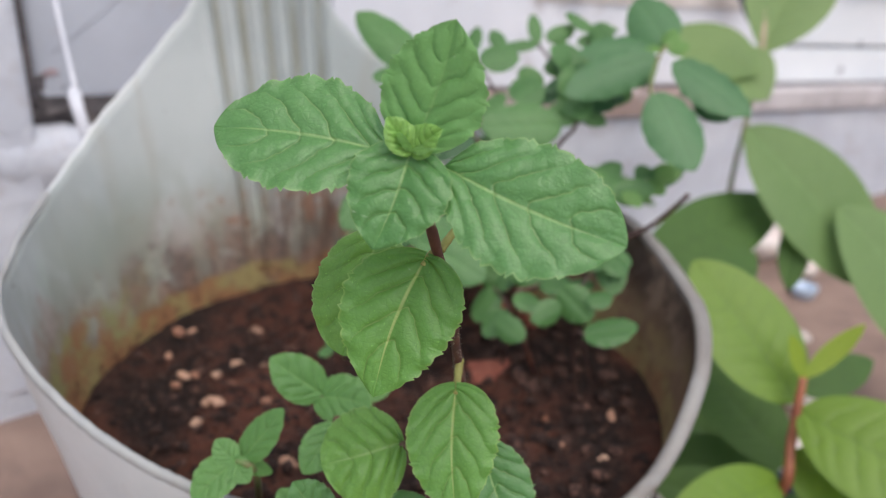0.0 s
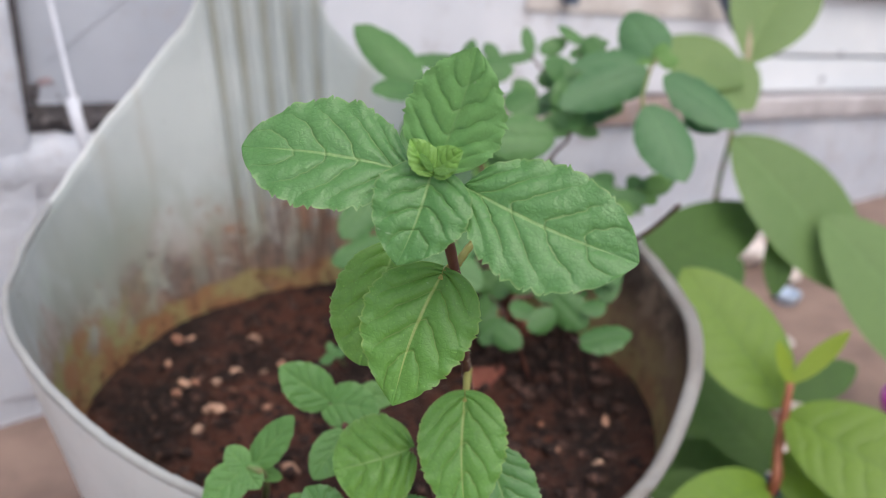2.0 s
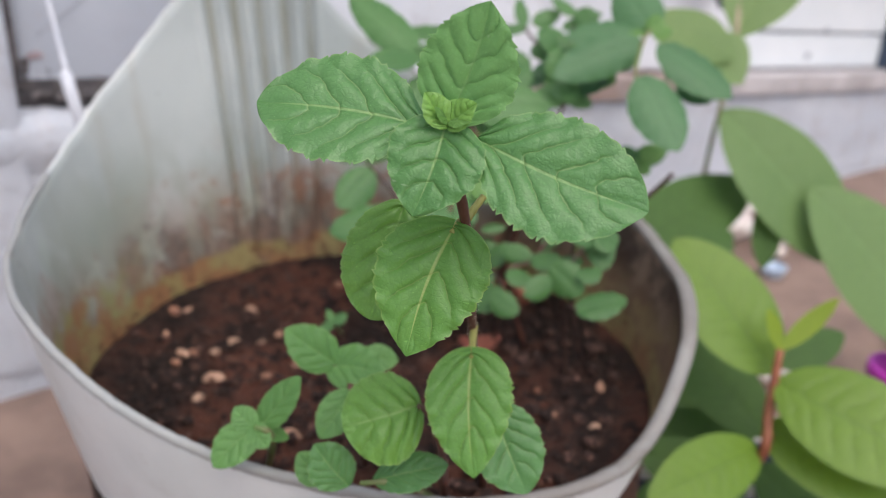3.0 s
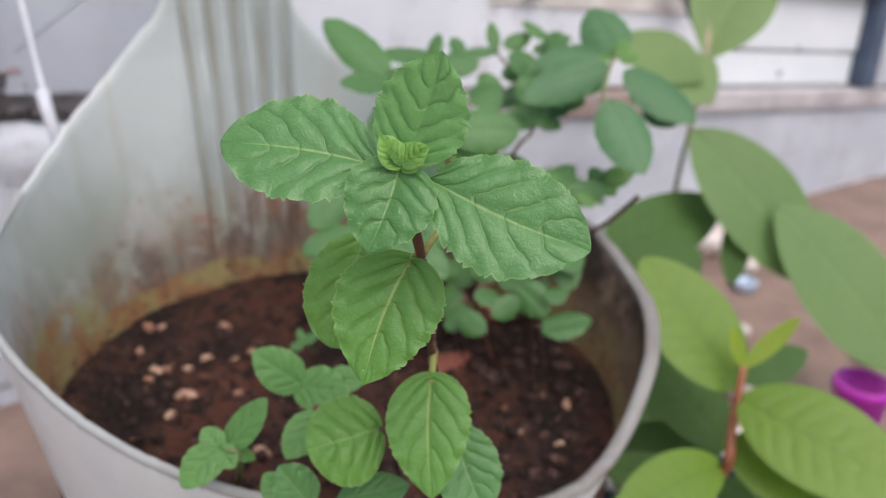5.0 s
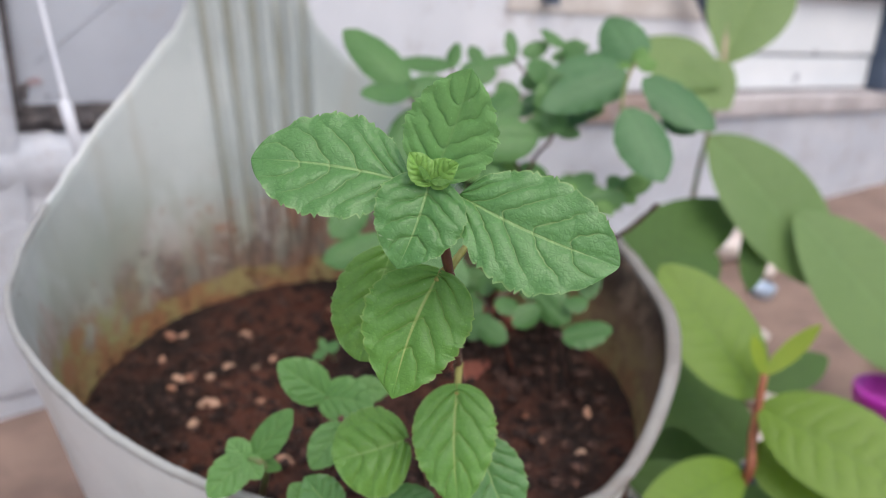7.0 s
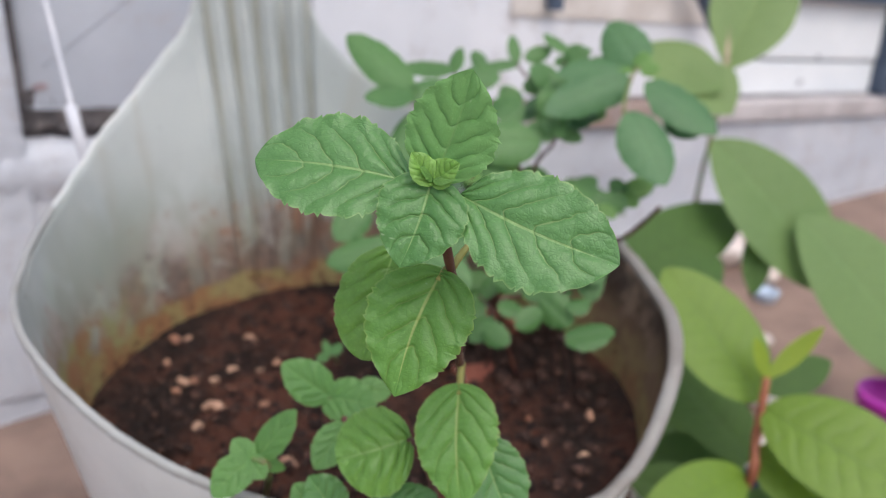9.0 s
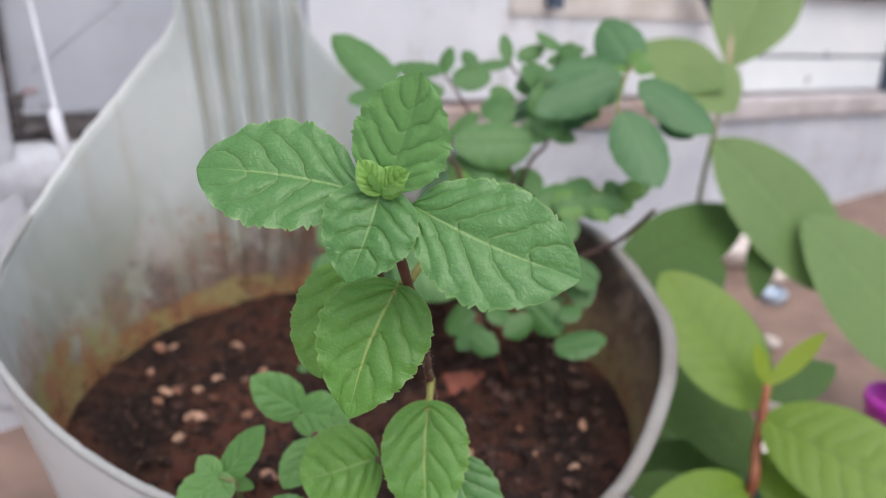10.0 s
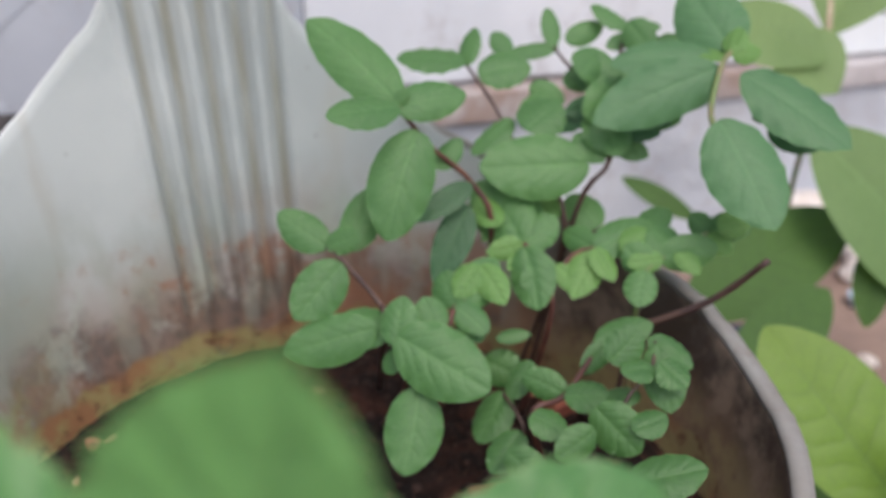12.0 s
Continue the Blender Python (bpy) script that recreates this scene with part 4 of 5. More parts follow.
# mid
stem(mid_plant, "red", .0013, .0009, (-0.0300, 0.3750, 0.1520), (-0.0160, 0.3394, 0.1955), (-0.0183, 0.3404, 0.2118))
stem(mid_plant, "red", .0012, .0008, (-0.0100, 0.3750, 0.1520), (-0.0039, 0.3526, 0.2048), (-0.0012, 0.3584, 0.2143))
leaf(mid_plant, "small", (-0.0179, 0.3390, 0.2135), (0.0108, 0.3257, 0.2038), 0.0243, 0, 0.12)
leaf(mid_plant, "small", (-0.0113, 0.3331, 0.1978), (-0.0146, 0.3143, 0.1792), 0.0198, 0, 0.1)
leaf(mid_plant, "small", (-0.0268, 0.3464, 0.2118), (-0.0561, 0.3391, 0.2062), 0.0179, 0, 0.1)
leaf(mid_plant, "small", (-0.0218, 0.3468, 0.2095), (-0.0393, 0.3521, 0.2133), 0.0155, 0, 0.1)
leaf(mid_plant, "small", (-0.0187, 0.3394, 0.2099), (-0.0176, 0.3503, 0.2224), 0.0134, 0, 0.1)
leaf(mid_plant, "small", (-0.0068, 0.3473, 0.2105), (-0.0112, 0.3549, 0.2197), 0.0128, 0, 0.1)
leaf(mid_plant, "small", (-0.0012, 0.3583, 0.2141), (-0.0061, 0.3670, 0.2230), 0.0132, 0, 0.1)
leaf(mid_plant, "small", (0.0037, 0.3591, 0.2149), (0.0126, 0.3711, 0.2261), 0.0150, 0, 0.1)
leaf(mid_plant, "small", (-0.0008, 0.3576, 0.2149), (0.0100, 0.3508, 0.2090), 0.0111, 0, 0.1)
leaf(mid_plant, "small", (-0.0191, 0.3365, 0.2016), (-0.0218, 0.3443, 0.2057), 0.0087, 0, 0.1)
# fore
stem(fore_plant, "red", .0012, .0008, (0.0220, 0.3850, 0.1520), (0.0312, 0.3696, 0.2046), (0.0280, 0.3753, 0.2170), (0.0216, 0.3808, 0.2273))
stem(fore_plant, "red", .0009, .0006, (0.0301, 0.3729, 0.2117), (0.0376, 0.3789, 0.2231), (0.0457, 0.3809, 0.2260))
stem(fore_plant, "green", .001, .0007, (0.0600, 0.3750, 0.1550), (0.0605, 0.3706, 0.2137), (0.0687, 0.3783, 0.2238), (0.0858, 0.3904, 0.2280))
leaf(fore_plant, "small", (0.0220, 0.3791, 0.2259), (0.0264, 0.3635, 0.2109), 0.0171, 0, 0.1)
leaf(fore_plant, "small", (0.0204, 0.3812, 0.2283), (0.0040, 0.3953, 0.2447), 0.0234, 0, 0.1)
leaf(fore_plant, "yel", (0.0212, 0.3806, 0.2269), (0.0086, 0.3764, 0.2253), 0.0092, 0, 0.1)
leaf(fore_plant, "small", (0.0212, 0.3808, 0.2273), (0.0330, 0.3878, 0.2349), 0.0137, 0, 0.1)
leaf(fore_plant, "small", (0.0216, 0.3819, 0.2272), (0.0237, 0.3982, 0.2403), 0.0129, 0, 0.1)
leaf(fore_plant, "yel", (0.0458, 0.3807, 0.2256), (0.0380, 0.3660, 0.2142), 0.0138, 0, 0.1)
leaf(fore_plant, "small", (0.0461, 0.3809, 0.2260), (0.0670, 0.3892, 0.2322), 0.0153, 0, 0.1)
leaf(fore_plant, "small", (0.0455, 0.3819, 0.2259), (0.0349, 0.3898, 0.2284), 0.0106, 0, 0.1)
leaf(fore_plant, "yel", (0.0347, 0.3970, 0.2312), (0.0265, 0.4012, 0.2362), 0.0092, 0, 0.1)
leaf(fore_plant, "small", (0.0622, 0.3713, 0.2220), (0.0590, 0.3611, 0.2142), 0.0122, 0, 0.1)
leaf(fore_plant, "small", (0.0679, 0.3782, 0.2238), (0.0876, 0.3791, 0.2277), 0.0140, 0, 0.1)
leaf(fore_plant, "yel", (0.0683, 0.3763, 0.2243), (0.0564, 0.3727, 0.2239), 0.0090, 0, 0.1)
leaf(fore_plant, "small", (0.0858, 0.3904, 0.2280), (0.1024, 0.3921, 0.2341), 0.0122, 0, 0.1)
leaf(fore_plant, "small", (0.0858, 0.3904, 0.2280), (0.0806, 0.3973, 0.2327), 0.0091, 0, 0.1)
leaf(fore_plant, "yel", (0.0694, 0.3797, 0.2244), (0.0740, 0.3914, 0.2300), 0.0075, 0, 0.1)
leaf(fore_plant, "small", (0.0486, 0.3962, 0.2273), (0.0373, 0.4045, 0.2361), 0.0149, 0, 0.1)
leaf(fore_plant, "small", (0.0327, 0.3764, 0.2209), (0.0208, 0.3687, 0.2173), 0.0114, 0, 0.1)
leaf(fore_plant, "yel", (0.0327, 0.3764, 0.2209), (0.0423, 0.3691, 0.2147), 0.0104, 0, 0.1)
leaf(fore_plant, "yel", (0.0160, 0.3929, 0.2326), (0.0228, 0.3825, 0.2227), 0.0126, 0, 0.1)
leaf(fore_plant, "yel", (0.0170, 0.3930, 0.2326), (0.0071, 0.3833, 0.2269), 0.0103, 0, 0.1)
leaf(fore_plant, "yel", (0.0279, 0.3839, 0.2281), (0.0159, 0.3743, 0.2203), 0.0105, 0, 0.1)
leaf(fore_plant, "yel", (0.0456, 0.3789, 0.2265), (0.0522, 0.3697, 0.2192), 0.0099, 0, 0.1)
leaf(fore_plant, "yel", (0.0740, 0.3800, 0.2265), (0.0807, 0.3727, 0.2207), 0.0086, 0, 0.1)
leaf(fore_plant, "yel", (0.0859, 0.3884, 0.2282), (0.0926, 0.3819, 0.2241), 0.0097, 0, 0.1)
leaf(fore_plant, "small", (0.0639, 0.3918, 0.2296), (0.0735, 0.3995, 0.2338), 0.0119, 0, 0.1)
leaf(fore_plant, "yel", (0.0168, 0.3928, 0.2392), (0.0087, 0.4013, 0.2478), 0.0090, 0, 0.1)
leaf(fore_plant, "yel", (0.0649, 0.3855, 0.2302), (0.0546, 0.3779, 0.2264), 0.0131, 0, 0.1)
leaf(fore_plant, "small", (0.0649, 0.3859, 0.2311), (0.0751, 0.3793, 0.2260), 0.0157, 0, 0.1)
leaf(fore_plant, "small", (0.0641, 0.3750, 0.2223), (0.0554, 0.3772, 0.2283), 0.0124, 0, 0.1)
leaf(fore_plant, "yel", (0.0883, 0.3880, 0.2317), (0.0997, 0.3872, 0.2335), 0.0109, 0, 0.1)
leaf(fore_plant, "yel", (0.0058, 0.3673, 0.2249), (-0.0012, 0.3583, 0.2175), 0.0110, 0, 0.1)
leaf(fore_plant, "yel", (0.0067, 0.3683, 0.2244), (0.0154, 0.3565, 0.2165), 0.0118, 0, 0.1)
leaf(fore_plant, "yel", (0.0121, 0.3808, 0.2335), (0.0052, 0.3913, 0.2409), 0.0110, 0, 0.1)
# leftb
stem(leftb_plant, "dark", .0011, .0008, (-0.0350, 0.4000, 0.1520), (-0.0245, 0.3535, 0.2102), (-0.0265, 0.3562, 0.2161), (-0.0401, 0.3611, 0.2307), (-0.0440, 0.3630, 0.2330))
leaf(leftb_plant, "small", (-0.0440, 0.3630, 0.2330), (-0.0604, 0.3669, 0.2438), 0.0139, 0, 0.1)
leaf(leftb_plant, "small", (-0.0366, 0.3630, 0.2319), (-0.0301, 0.3776, 0.2488), 0.0145, 0, 0.1)
leaf(leftb_plant, "small", (-0.0435, 0.3621, 0.2335), (-0.0322, 0.3617, 0.2383), 0.0098, 0, 0.1)
leaf(leftb_plant, "small", (-0.0391, 0.3590, 0.2285), (-0.0521, 0.3446, 0.2156), 0.0181, 0, 0.1)
# upl
stem(upl_plant, "red", .0011, .0008, (0.0000, 0.4050, 0.1520), (0.0101, 0.3845, 0.2275), (0.0032, 0.3846, 0.2475), (-0.0105, 0.3778, 0.2633), (-0.0204, 0.3741, 0.2780))
leaf(upl_plant, "small", (-0.0207, 0.3765, 0.2785), (-0.0522, 0.3962, 0.3020), 0.0208, 0, 0.05)
leaf(upl_plant, "small", (-0.0195, 0.3701, 0.2788), (-0.0388, 0.3553, 0.2811), 0.0142, 0, 0.1)
leaf(upl_plant, "small", (-0.0207, 0.3738, 0.2774), (0.0018, 0.3828, 0.2802), 0.0148, 0, 0.1)
leaf(upl_plant, "small", (-0.0142, 0.3746, 0.2688), (-0.0214, 0.3508, 0.2428), 0.0229, 0, 0.2)
leaf(upl_plant, "small", (-0.0085, 0.3795, 0.2548), (-0.0004, 0.3876, 0.2631), 0.0087, 0, 0.1)
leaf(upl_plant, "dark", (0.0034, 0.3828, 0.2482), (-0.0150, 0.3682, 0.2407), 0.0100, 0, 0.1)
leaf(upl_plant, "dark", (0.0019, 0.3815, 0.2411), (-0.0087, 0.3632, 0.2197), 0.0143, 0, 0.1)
leaf(upl_plant, "small", (-0.0208, 0.3741, 0.2780), (-0.0165, 0.3755, 0.2828), 0.0056, 0, 0.1)
# upm
stem(upm_plant, "dark", .0009, .0006, (0.0200, 0.4100, 0.1520), (0.0362, 0.3926, 0.2287), (0.0197, 0.4123, 0.2493), (0.0089, 0.4264, 0.2643), (-0.0008, 0.4336, 0.2763))
stem(upm_plant, "dark", .0011, .0007, (0.0240, 0.4050, 0.1520), (0.0401, 0.3953, 0.2337), (0.0511, 0.4008, 0.2505), (0.0540, 0.4275, 0.2687), (0.0600, 0.4499, 0.2866))
stem(upm_plant, "dark", .0009, .0006, (0.0523, 0.4250, 0.2683), (0.0408, 0.4372, 0.2725), (0.0325, 0.4489, 0.2798))
leaf(upm_plant, "small", (-0.0017, 0.4343, 0.2778), (-0.0277, 0.4363, 0.2807), 0.0173, 0, 0.1)
leaf(upm_plant, "small", (-0.0012, 0.4336, 0.2763), (0.0014, 0.4426, 0.2892), 0.0099, 0, 0.1)
leaf(upm_plant, "small", (0.0040, 0.4325, 0.2731), (0.0237, 0.4356, 0.2764), 0.0173, 0, 0.1)
leaf(upm_plant, "small", (0.0338, 0.4490, 0.2797), (0.0124, 0.4442, 0.2785), 0.0082, 0, 0.1)
leaf(upm_plant, "small", (0.0320, 0.4491, 0.2802), (0.0303, 0.4582, 0.2940), 0.0089, 0, 0.1)
leaf(upm_plant, "small", (0.0373, 0.4504, 0.2821), (0.0519, 0.4543, 0.2879), 0.0102, 0, 0.1)
leaf(upm_plant, "small", (0.0604, 0.4499, 0.2866), (0.0473, 0.4559, 0.2959), 0.0107, 0, 0.1)
leaf(upm_plant, "small", (0.0595, 0.4504, 0.2878), (0.0732, 0.4492, 0.2885), 0.0081, 0, 0.1)
leaf(upm_plant, "small", (0.0617, 0.4489, 0.2842), (0.0525, 0.4441, 0.2812), 0.0075, 0, 0.1)
leaf(upm_plant, "small", (0.0533, 0.4282, 0.2702), (0.0411, 0.4357, 0.2826), 0.0176, 0, 0.1)
leaf(upm_plant, "small", (0.0334, 0.4271, 0.2665), (0.0197, 0.4176, 0.2596), 0.0151, 0, 0.1)
leaf(upm_plant, "small", (0.0166, 0.4172, 0.2600), (0.0021, 0.4057, 0.2518), 0.0113, 0, 0.1)
leaf(upm_plant, "small", (0.0428, 0.3960, 0.2511), (0.0063, 0.3867, 0.2535), 0.0253, 0, 0.1)
leaf(upm_plant, "small", (0.0392, 0.4067, 0.2578), (0.0490, 0.3981, 0.2516), 0.0110, 0, 0.1)
leaf(upm_plant, "small", (0.0495, 0.4109, 0.2649), (0.0534, 0.3972, 0.2545), 0.0172, 0, 0.1)
leaf(upm_plant, "small", (0.0369, 0.4390, 0.2676), (0.0526, 0.4459, 0.2742), 0.0126, 0, 0.1)
leaf(upm_plant, "small", (0.0684, 0.4417, 0.2798), (0.0584, 0.4301, 0.2706), 0.0141, 0, 0.1)
leaf(upm_plant, "small", (0.0686, 0.4427, 0.2795), (0.0813, 0.4517, 0.2856), 0.0137, 0, 0.1)
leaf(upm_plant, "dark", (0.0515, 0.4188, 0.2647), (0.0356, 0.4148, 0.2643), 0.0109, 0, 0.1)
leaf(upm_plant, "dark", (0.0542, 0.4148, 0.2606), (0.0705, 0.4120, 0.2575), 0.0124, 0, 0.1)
leaf(upm_plant, "small", (0.0525, 0.4144, 0.2554), (0.0666, 0.4101, 0.2495), 0.0113, 0, 0.1)
leaf(upm_plant, "small", (0.0659, 0.4285, 0.2642), (0.0788, 0.4219, 0.2592), 0.0157, 0, 0.1)
leaf(upm_plant, "small", (0.0577, 0.4373, 0.2747), (0.0475, 0.4278, 0.2672), 0.0110, 0, 0.1)
leaf(upm_plant, "small", (0.0149, 0.4427, 0.2787), (0.0087, 0.4484, 0.2863), 0.0094, 0, 0.1)
leaf(upm_plant, "small", (0.0237, 0.4332, 0.2691), (0.0360, 0.4279, 0.2641), 0.0105, 0, 0.1)
leaf(upm_plant, "small", (0.0624, 0.4191, 0.2696), (0.0424, 0.4046, 0.2670), 0.0220, 0, 0.1)
leaf(upm_plant, "small", (0.0550, 0.4166, 0.2643), (0.0461, 0.3993, 0.2541), 0.0204, 0, 0.1)
leaf(upm_plant, "small", (0.0215, 0.4078, 0.2596), (0.0333, 0.4183, 0.2685), 0.0197, 0, 0.1)
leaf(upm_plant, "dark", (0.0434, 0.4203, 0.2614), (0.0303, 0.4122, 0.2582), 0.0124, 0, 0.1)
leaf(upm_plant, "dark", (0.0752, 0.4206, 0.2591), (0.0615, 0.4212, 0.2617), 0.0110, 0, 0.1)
leaf(upm_plant, "small", (0.0414, 0.4256, 0.2742), (0.0503, 0.4349, 0.2805), 0.0161, 0, 0.1)
leaf(upm_plant, "small", (0.0599, 0.4441, 0.2905), (0.0677, 0.4350, 0.2832), 0.0139, 0, 0.1)
# upr
stem(upr_plant, "green", .0011, .0009, (0.0880, 0.3901, 0.2618), (0.0827, 0.3934, 0.2695), (0.0870, 0.4056, 0.2827), (0.0909, 0.4102, 0.2871))
stem(upr_plant, "dark", .0011, .0011, (0.0550, 0.3750, 0.1520), (0.0647, 0.3859, 0.2101), (0.0732, 0.3931, 0.2169), (0.0893, 0.3977, 0.2240), (0.1016, 0.3970, 0.2345), (0.0947, 0.3931, 0.2507), (0.0880, 0.3901, 0.2618))
leaf(upr_plant, "mint2", (0.0863, 0.4056, 0.2827), (0.0442, 0.3885, 0.2693), 0.0225, 0, 0.1)
leaf(upr_plant, "mint2", (0.0855, 0.4122, 0.2850), (0.0505, 0.4093, 0.2847), 0.0173, 0, 0.1)
leaf(upr_plant, "mint2", (0.0928, 0.4130, 0.2856), (0.0777, 0.4345, 0.3069), 0.0267, 0, 0.1)
leaf(upr_plant, "mint2", (0.0935, 0.4033, 0.2814), (0.1275, 0.3828, 0.2644), 0.0251, 0, 0.1)
leaf(upr_plant, "mint2", (0.0842, 0.3881, 0.2698), (0.1004, 0.3602, 0.2453), 0.0283, 0, 0.15)
leaf(upr_plant, "yel", (0.0904, 0.4103, 0.2851), (0.0732, 0.4193, 0.2883), 0.0101, 0, 0.1)
leaf(upr_plant, "yel", (0.0905, 0.4102, 0.2871), (0.0947, 0.4178, 0.2945), 0.0096, 0, 0.1)
leaf(upr_plant, "yel", (0.0910, 0.4089, 0.2866), (0.1022, 0.4125, 0.2871), 0.0087, 0, 0.1)
leaf(upr_plant, "dark", (0.0966, 0.3949, 0.2682), (0.1099, 0.3928, 0.2720), 0.0093, 0, 0.1)
leaf(upr_plant, "mint2", (0.0870, 0.4107, 0.2795), (0.0667, 0.3984, 0.2725), 0.0162, 0, 0.1)
leaf(upr_plant, "dark", (0.1057, 0.4064, 0.2610), (0.1219, 0.3989, 0.2561), 0.0105, 0, 0.1)
# guava
stem(guava_plant, "green", .0019, .0016, (0.1850, 0.6000, 0.0300), (0.1876, 0.6155, 0.0989), (0.1851, 0.6072, 0.1562), (0.1863, 0.5989, 0.2006), (0.1934, 0.6144, 0.2243))
stem(guava_plant, "beige", .0019, .0026, (0.1931, 0.6140, 0.2232), (0.1990, 0.6301, 0.2485), (0.2027, 0.6738, 0.3128))
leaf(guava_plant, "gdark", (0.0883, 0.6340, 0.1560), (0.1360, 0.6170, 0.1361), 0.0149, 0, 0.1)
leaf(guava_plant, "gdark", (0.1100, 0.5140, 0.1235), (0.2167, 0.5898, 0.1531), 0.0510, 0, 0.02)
leaf(guava_plant, "gpale", (0.1830, 0.5843, 0.2046), (0.2820, 0.5359, 0.1150), 0.0721, 0, 0.12)
leaf(guava_plant, "gpale", (0.2427, 0.5546, 0.1596), (0.3405, 0.4947, 0.0685), 0.0750, 0, 0.12)
leaf(guava_plant, "gdark", (0.2212, 0.5620, 0.1518), (0.2139, 0.5328, 0.1087), 0.0215, 0, 0.1)
leaf(guava_plant, "gyel", (0.1991, 0.6292, 0.2461), (0.2449, 0.6829, 0.3338), 0.064, 0, 0.05, 0.35)
leaf(guava_plant, "gyel", (0.1939, 0.6086, 0.2361), (0.1352, 0.6413, 0.2628), 0.0458, 0, 0.05)
leaf(guava_plant, "gyel", (0.1693, 0.6246, 0.2486), (0.2014, 0.6023, 0.2212), 0.0477, 0, 0.05)
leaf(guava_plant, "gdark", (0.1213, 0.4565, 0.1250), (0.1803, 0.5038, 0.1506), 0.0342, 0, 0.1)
# front
stem(front_plant, "redwood", .0032, .002, (0.1500, 0.3900, 0.0300), (0.1560, 0.3405, 0.0914), (0.1598, 0.3505, 0.1148), (0.1640, 0.3618, 0.1415))
leaf(front_plant, "glit", (0.1662, 0.3676, 0.1244), (0.1184, 0.4017, 0.1847), 0.0472, 0, 0.12)
leaf(front_plant, "glit", (0.1623, 0.3555, 0.1266), (0.2289, 0.2988, 0.1203), 0.0504, 0, 0.15)
leaf(front_plant, "glit", (0.1553, 0.3423, 0.0956), (0.0983, 0.2999, 0.0988), 0.0325, 0, 0.15)
leaf(front_plant, "glit", (0.1599, 0.3554, 0.1009), (0.2135, 0.3094, 0.0941), 0.0352, 0, 0.15)
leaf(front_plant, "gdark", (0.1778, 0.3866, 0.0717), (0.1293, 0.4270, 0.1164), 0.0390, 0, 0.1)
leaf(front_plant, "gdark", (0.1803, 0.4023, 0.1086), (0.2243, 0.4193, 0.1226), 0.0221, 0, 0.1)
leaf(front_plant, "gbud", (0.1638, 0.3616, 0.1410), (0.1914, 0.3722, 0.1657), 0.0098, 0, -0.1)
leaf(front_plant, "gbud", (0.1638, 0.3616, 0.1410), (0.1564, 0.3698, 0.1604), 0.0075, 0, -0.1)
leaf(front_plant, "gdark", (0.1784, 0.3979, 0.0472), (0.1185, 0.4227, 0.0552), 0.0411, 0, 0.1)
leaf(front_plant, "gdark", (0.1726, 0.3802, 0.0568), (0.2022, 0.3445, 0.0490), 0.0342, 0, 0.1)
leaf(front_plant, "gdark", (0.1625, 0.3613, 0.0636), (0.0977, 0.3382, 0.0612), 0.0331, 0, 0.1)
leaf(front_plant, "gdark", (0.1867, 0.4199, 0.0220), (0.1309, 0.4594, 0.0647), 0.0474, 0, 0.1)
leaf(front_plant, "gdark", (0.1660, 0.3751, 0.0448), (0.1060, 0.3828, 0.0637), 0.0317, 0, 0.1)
# the leaf opposite the second pair
leaf(main_plant, "mint", (0.0068, 0.1468, 0.2974), (0.0290, 0.1640, 0.3068), 0.0185, 0, 0.12)


def stem_hairs(line, count, seed):
    """Short pale hairs that stand off a stem."""
    rng, bm = random.Random(seed), bmesh.new()
    pts = [Vector(p) for p in line]
    for _ in range(count):
        k = rng.randrange(len(pts) - 1)
        root = pts[k].lerp(pts[k + 1], rng.random())
        out = Vector((rng.uniform(-1, 1), rng.uniform(-1, 0.6), rng.uniform(-0.3, 0.6))).normalized()
        across = out.orthogonal().normalized() * 0.00006
        third = out.cross(across)
        a = [bm.verts.new(root + out * 0.0006 + across * math.cos(q) + third * math.sin(q)) for q in (0, 2.09, 4.19)]
        tip = bm.verts.new(root + out * rng.uniform(0.0016, 0.0026))
        for q in range(3):
            bm.faces.new((a[q], a[(q + 1) % 3], tip))
    return bm


HAIR = plain_material("pale_hair", (0.5, 0.5, 0.4), (0.62, 0.6, 0.5), 0.6, 300.0, 0.1, 0.0001)
part("stem_hairs", stem_hairs([(0.0072, 0.183, 0.235), (0.0057, 0.1741, 0.2509), (0.0045, 0.1542, 0.2755), (0.0024, 0.141, 0.2931)], 110, 3), HAIR, main_plant, "fine pale hairs on the stem")

# ---- grit and shards on the soil ----
GRAINS = [
    (-0.1357, 0.356, 6.5), (-0.1314, 0.3622, 5.5), (-0.1344, 0.3381, 5), (-0.1005, 0.3674, 7), (-0.1024, 0.3386, 6), (-0.0825, 0.3482, 5),
    (-0.1173, 0.3245, 6), (-0.1207, 0.3183, 5), (-0.1072, 0.3242, 5.5), (-0.0986, 0.3158, 5), (-0.121, 0.3095, 6), (-0.1002, 0.3006, 6),
    (-0.1047, 0.299, 4.5), (-0.1056, 0.2901, 5), (-0.0791, 0.3014, 6), (-0.0598, 0.2607, 6.5), (0.039, 0.3064, 4.5), (0.0669, 0.3095, 4.5),
    (0.0174, 0.2901, 5), (0.0598, 0.277, 4), (-0.06, 0.398, 6), (0.045, 0.29, 3.5), (-0.07, 0.32, 3.5), (-0.09, 0.34, 4),
]
for k, (x, y, size) in enumerate(GRAINS):
    turn = pose(x, y, soil_z(x, y) + size * 0.0002, 20 * math.sin(k), 15 * math.cos(k * 2), 47 * k)
    ob = part("pebble", pebble(size * 0.00105, k, 0.6), GRIT, m=turn @ Matrix.Diagonal((1 + 0.35 * math.sin(3 * k), 0.85, 1, 1)))
    tagged(ob, "small tan grit pebble half sunk in the soil", "pebble", "grit on the soil")


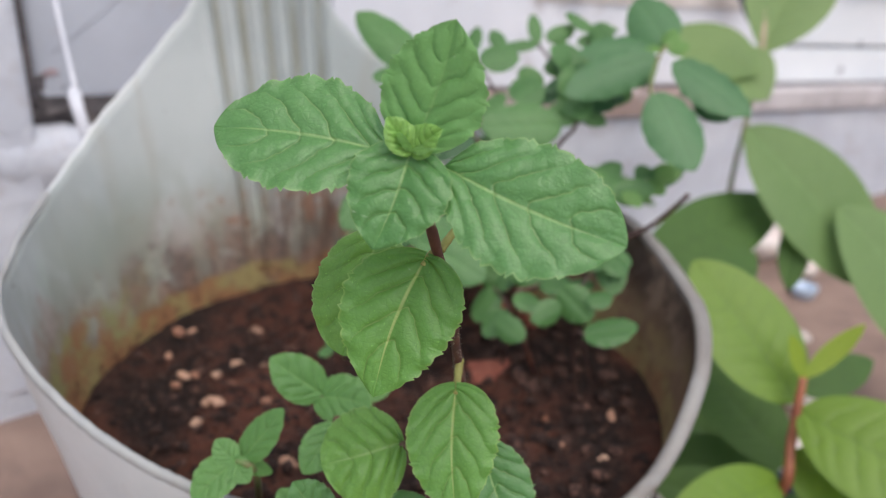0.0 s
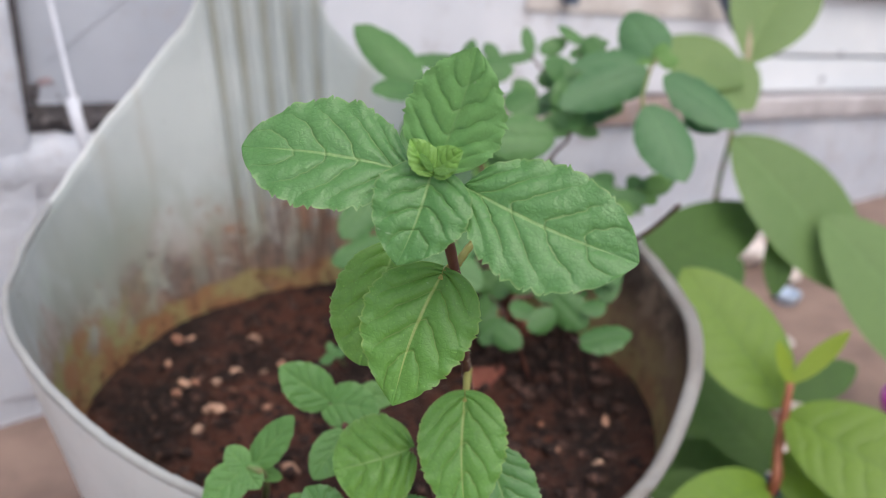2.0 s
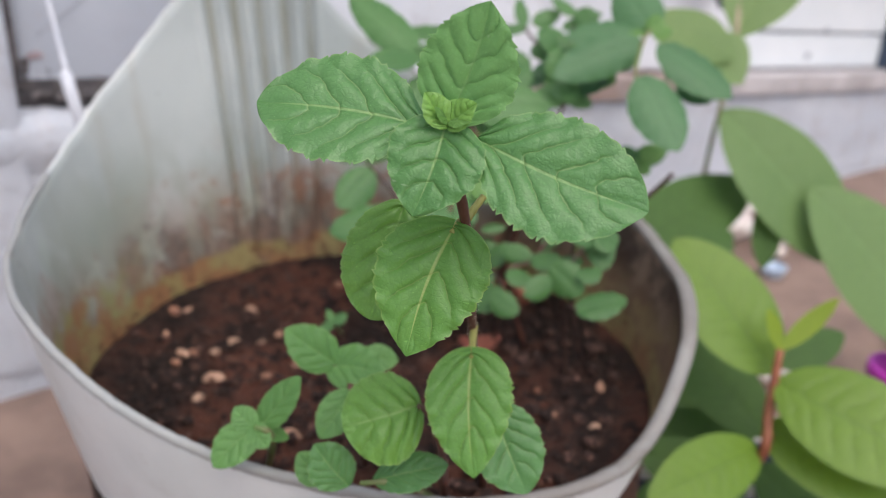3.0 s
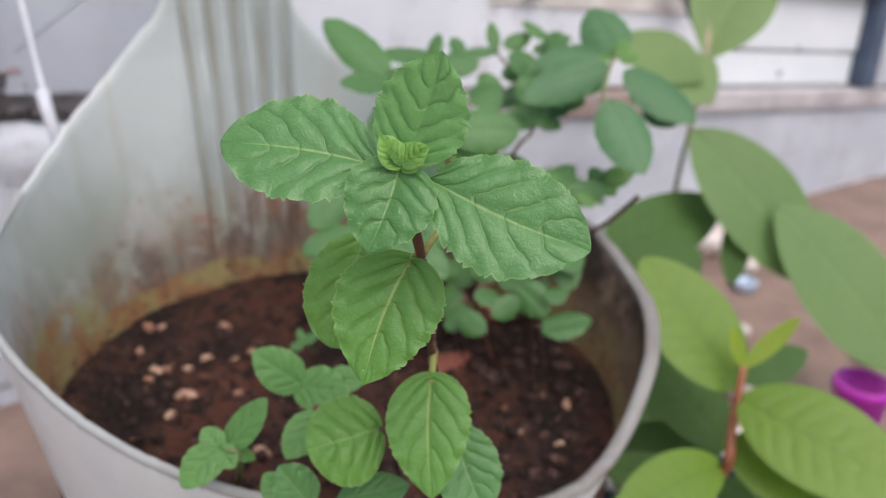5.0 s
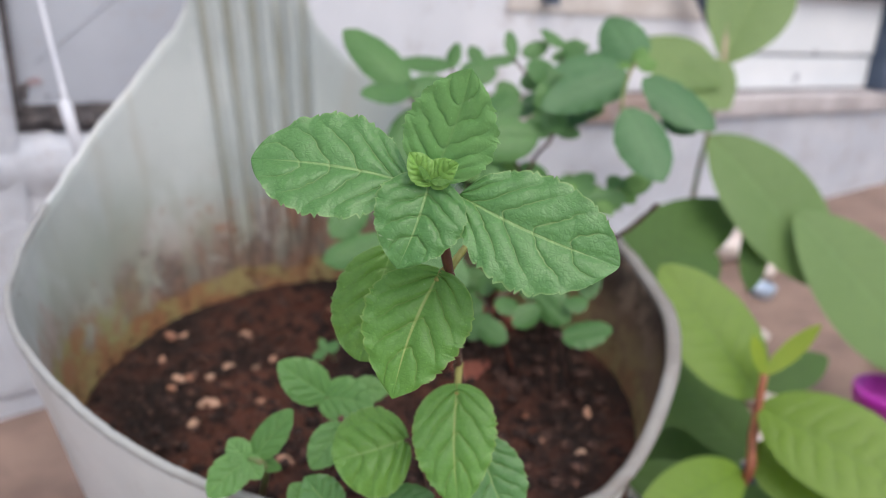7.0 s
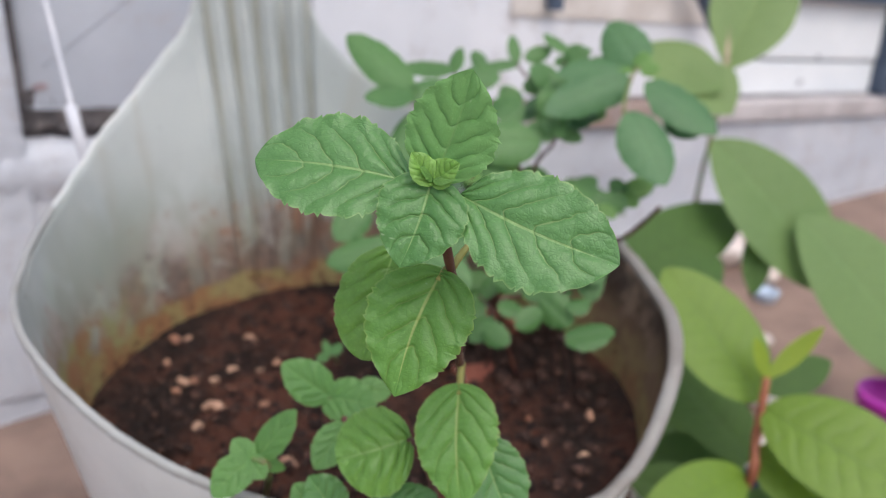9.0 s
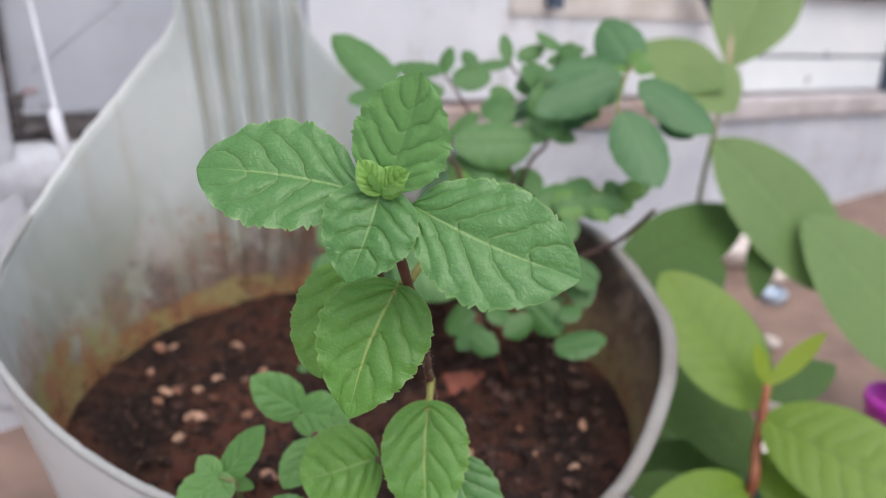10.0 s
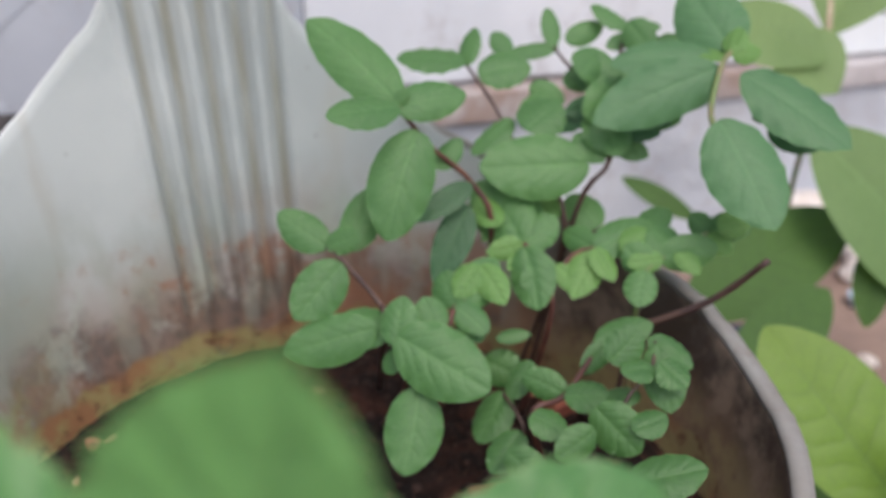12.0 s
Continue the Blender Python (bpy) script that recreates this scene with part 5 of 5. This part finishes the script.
def shard(w, d, h, seed):
    bm = box(w, d, h, 0.0012)
    for v in bm.verts:
        v.co += 0.0025 * noise.noise_vector(v.co * 120 + Vector((seed, 0, 0)))
    return smooth(bm)


for k, (x, y, w, d, h, turn, lean) in enumerate([(0.016, 0.335, 0.022, 0.016, 0.008, 15, 8), (0.036, 0.395, 0.012, 0.01, 0.012, 30, 20), (0.025, 0.405, 0.014, 0.008, 0.009, -20, -25), (0.04, 0.43, 0.016, 0.012, 0.014, 40, 25), (0.055, 0.425, 0.02, 0.008, 0.01, -35, 12)]):
    ob = part("brick_shard", shard(w, d, h, k), BRICK, m=pose(x, y, soil_z(x, y) - 0.003, lean, 4, turn))
    tagged(ob, "broken red brick shard lying in the soil", "brick shard", "shards in the jar")

twig = part("twig", tube([(0.06, 0.374, 0.198), (0.0848, 0.3714, 0.211), (0.0993, 0.3633, 0.2305)], 0.0014, 0.0011), STEM["dark"])
tagged(twig, "short dry brown twig leaning over the jar rim", "twig")

# ---- beside and behind the jar ----
stick = thing("flag_stick", (-0.125, 0.48, 0.0), "thin white plastic stick with a thicker white sleeve", "stick")
part("rod", tube([(-0.2041, 0.4275, 0.2496), (-0.2357, 0.4809, 0.2988), (-0.27, 0.539, 0.352)], 0.0013, 0.0011), WHITE, stick)
part("sleeve", tube([(-0.172, 0.45, 0.002), (-0.1935, 0.4114, 0.2295), (-0.2044, 0.4277, 0.2502)], 0.0038, 0.0031), WHITE, stick)


def bowl_pot(r0, r1, h, wall):
    """A round pot with a rolled rim, open at the top."""
    bm, rings, steps = bmesh.new(), [], 40
    outline = [(r0 * 0.9, 0.0), (r0, 0.004), (r1 * 0.98, h * 0.82), (r1 * 1.07, h * 0.84), (r1 * 1.08, h * 0.98), (r1 * 1.05, h), (r1 - wall, h), (r0 - wall, h * 0.15)]
    for r, z in outline:
        rings.append([bm.verts.new((r * math.cos(2 * math.pi * k / steps), r * math.sin(2 * math.pi * k / steps), z)) for k in range(steps)])
    for a, b in zip(rings, rings[1:]):
        for k in range(steps):
            bm.faces.new((a[k], a[(k + 1) % steps], b[(k + 1) % steps], b[k])).smooth = True
    bm.faces.new(rings[0][::-1])
    bm.faces.new(rings[-1])
    return bm


tagged(part("flower_pot", bowl_pot(0.045, 0.058, 0.035, 0.003), NAVY, m=pose(0.15, 0.39, 0)), "dark navy plastic flower pot under the shrub", "flower pot", "shrub pots")
tagged(part("flower_pot", bowl_pot(0.045, 0.058, 0.035, 0.003), NAVY, m=pose(0.185, 0.6, 0)), "dark navy plastic flower pot near the wall", "flower pot", "shrub pots")
tagged(part("cup", bowl_pot(0.016, 0.019, 0.048, 0.0015), MAGENTA, m=pose(0.311, 0.51, 0)), "magenta plastic cup standing on the floor", "cup")
tagged(part("plastic_lid", bowl_pot(0.011, 0.012, 0.01, 0.0015), PALE_BLUE, m=pose(0.3086, 0.7566, 0)), "pale blue plastic lid on the floor", "lid")

SPOTS = [(0.193, 0.625, 26), (0.204, 0.594, 18), (0.174, 0.515, 24), (0.186, 0.53, 15), (0.252, 0.563, 18), (0.206, 0.442, 20), (0.296, 0.9, 60), (0.285, 0.845, 55),
         (0.32, 0.93, 50), (0.357, 0.981, 55), (0.236, 0.814, 26), (0.198, 0.755, 24), (0.26, 0.87, 40), (0.373, 0.621, 26), (0.22, 0.68, 20)]
rng = random.Random(5)
for k in range(80):
    z = 0.0
    if k < len(SPOTS):
        x, y, size = SPOTS[k]
        size /= 1000
    elif k < 36:
        x, y, size = 0.24 + 0.13 * rng.random(), 0.8 + 0.18 * rng.random(), rng.uniform(0.018, 0.036)
    elif k < 60:
        x, y, size = 0.16 + 0.12 * rng.random(), 0.47 + 0.2 * rng.random(), rng.uniform(0.008, 0.02)
    else:
        r, a = 0.045 * rng.random() ** 0.5, 6.28 * rng.random()
        x, y, z, size = 0.15 + r * math.cos(a), 0.39 + r * math.sin(a), 0.03, rng.uniform(0.008, 0.02)
    ob = part("gravel_stone", pebble(size, k + 40), STONE, m=pose(x, y, z + size * 0.28, 0, 0, 360 * rng.random()))
    tagged(ob, "pale white and pinkish gravel stone", "stone", "gravel beside the jar")

for k in range(16):
    s = 0.02 + 0.075 * rng.random()
    size = rng.uniform(0.004, 0.011)
    m = WALL @ pose(s, 0.006 + 0.006 * rng.random(), sill_z(s) - 0.0095 + size * 0.3, 0, 0, 360 * rng.random())
    ob = part("mortar_crumb", pebble(size, k + 200, 0.75), GAP, m=m)
    tagged(ob, "crumb of broken mortar lying in the sill gap", "rubble", "rubble on the sill")

# ---- broken plaster round the gap in the wall ----
for k in range(26):
    s = 0.045 + 0.0032 * k + 0.002 * math.sin(k * 5.1)
    size = rng.uniform(0.004, 0.009)
    m = WALL @ pose(s, 0.0135, sill_z(s) + 0.0035 + 0.003 * math.sin(k * 1.9), 90, 0, 0) @ pose(0, 0, 0, 0, 0, 360 * rng.random())
    ob = part("plaster_lump", pebble(size, k + 300, 0.2), SCUFFED_SHADED, m=m)
    tagged(ob, "chipped lump of white plaster over the dark gap", "plaster lump", "broken plaster on the wall")
for k, (s, h, size) in enumerate([(0.044, 0.014, 0.007), (0.0455, 0.009, 0.008), (0.044, 0.005, 0.009), (0.058, 0.0085, 0.004)]):
    m = WALL @ pose(s, 0.0128, sill_z(s) + h, 90, 0, 40 * k)
    tagged(part("plaster_hole", pebble(size, k + 340, 0.16), GAP, m=m), "dark chip broken out of the white plaster", "plaster chip", "broken plaster on the wall")
for k, (s, h, size) in enumerate([(0.05, 0.0178, 0.0085), (0.0545, 0.0185, 0.005)]):
    m = WALL @ pose(s, 0.0127, sill_z(s) + h, 90, 0, 0) @ Matrix.Diagonal((1.1, 0.8, 1, 1))
    tagged(part("rust_smudge", pebble(size, k + 360, 0.08), RUSTY, m=m), "reddish-brown rust smudge on the white board", "smudge", "broken plaster on the wall")
for s, h, size in ((0.903, 0.0465, 0.008), (0.876, 0.017, 0.009)):
    m = WALL @ pose(s, 0.0118, sill_z(s) + h, 90, 0, 0)
    tagged(part("screw_head", pebble(size, 380, 0.25), SCRATCH, m=m), "small grey screw head in the white board", "screw", "screws in the boards")
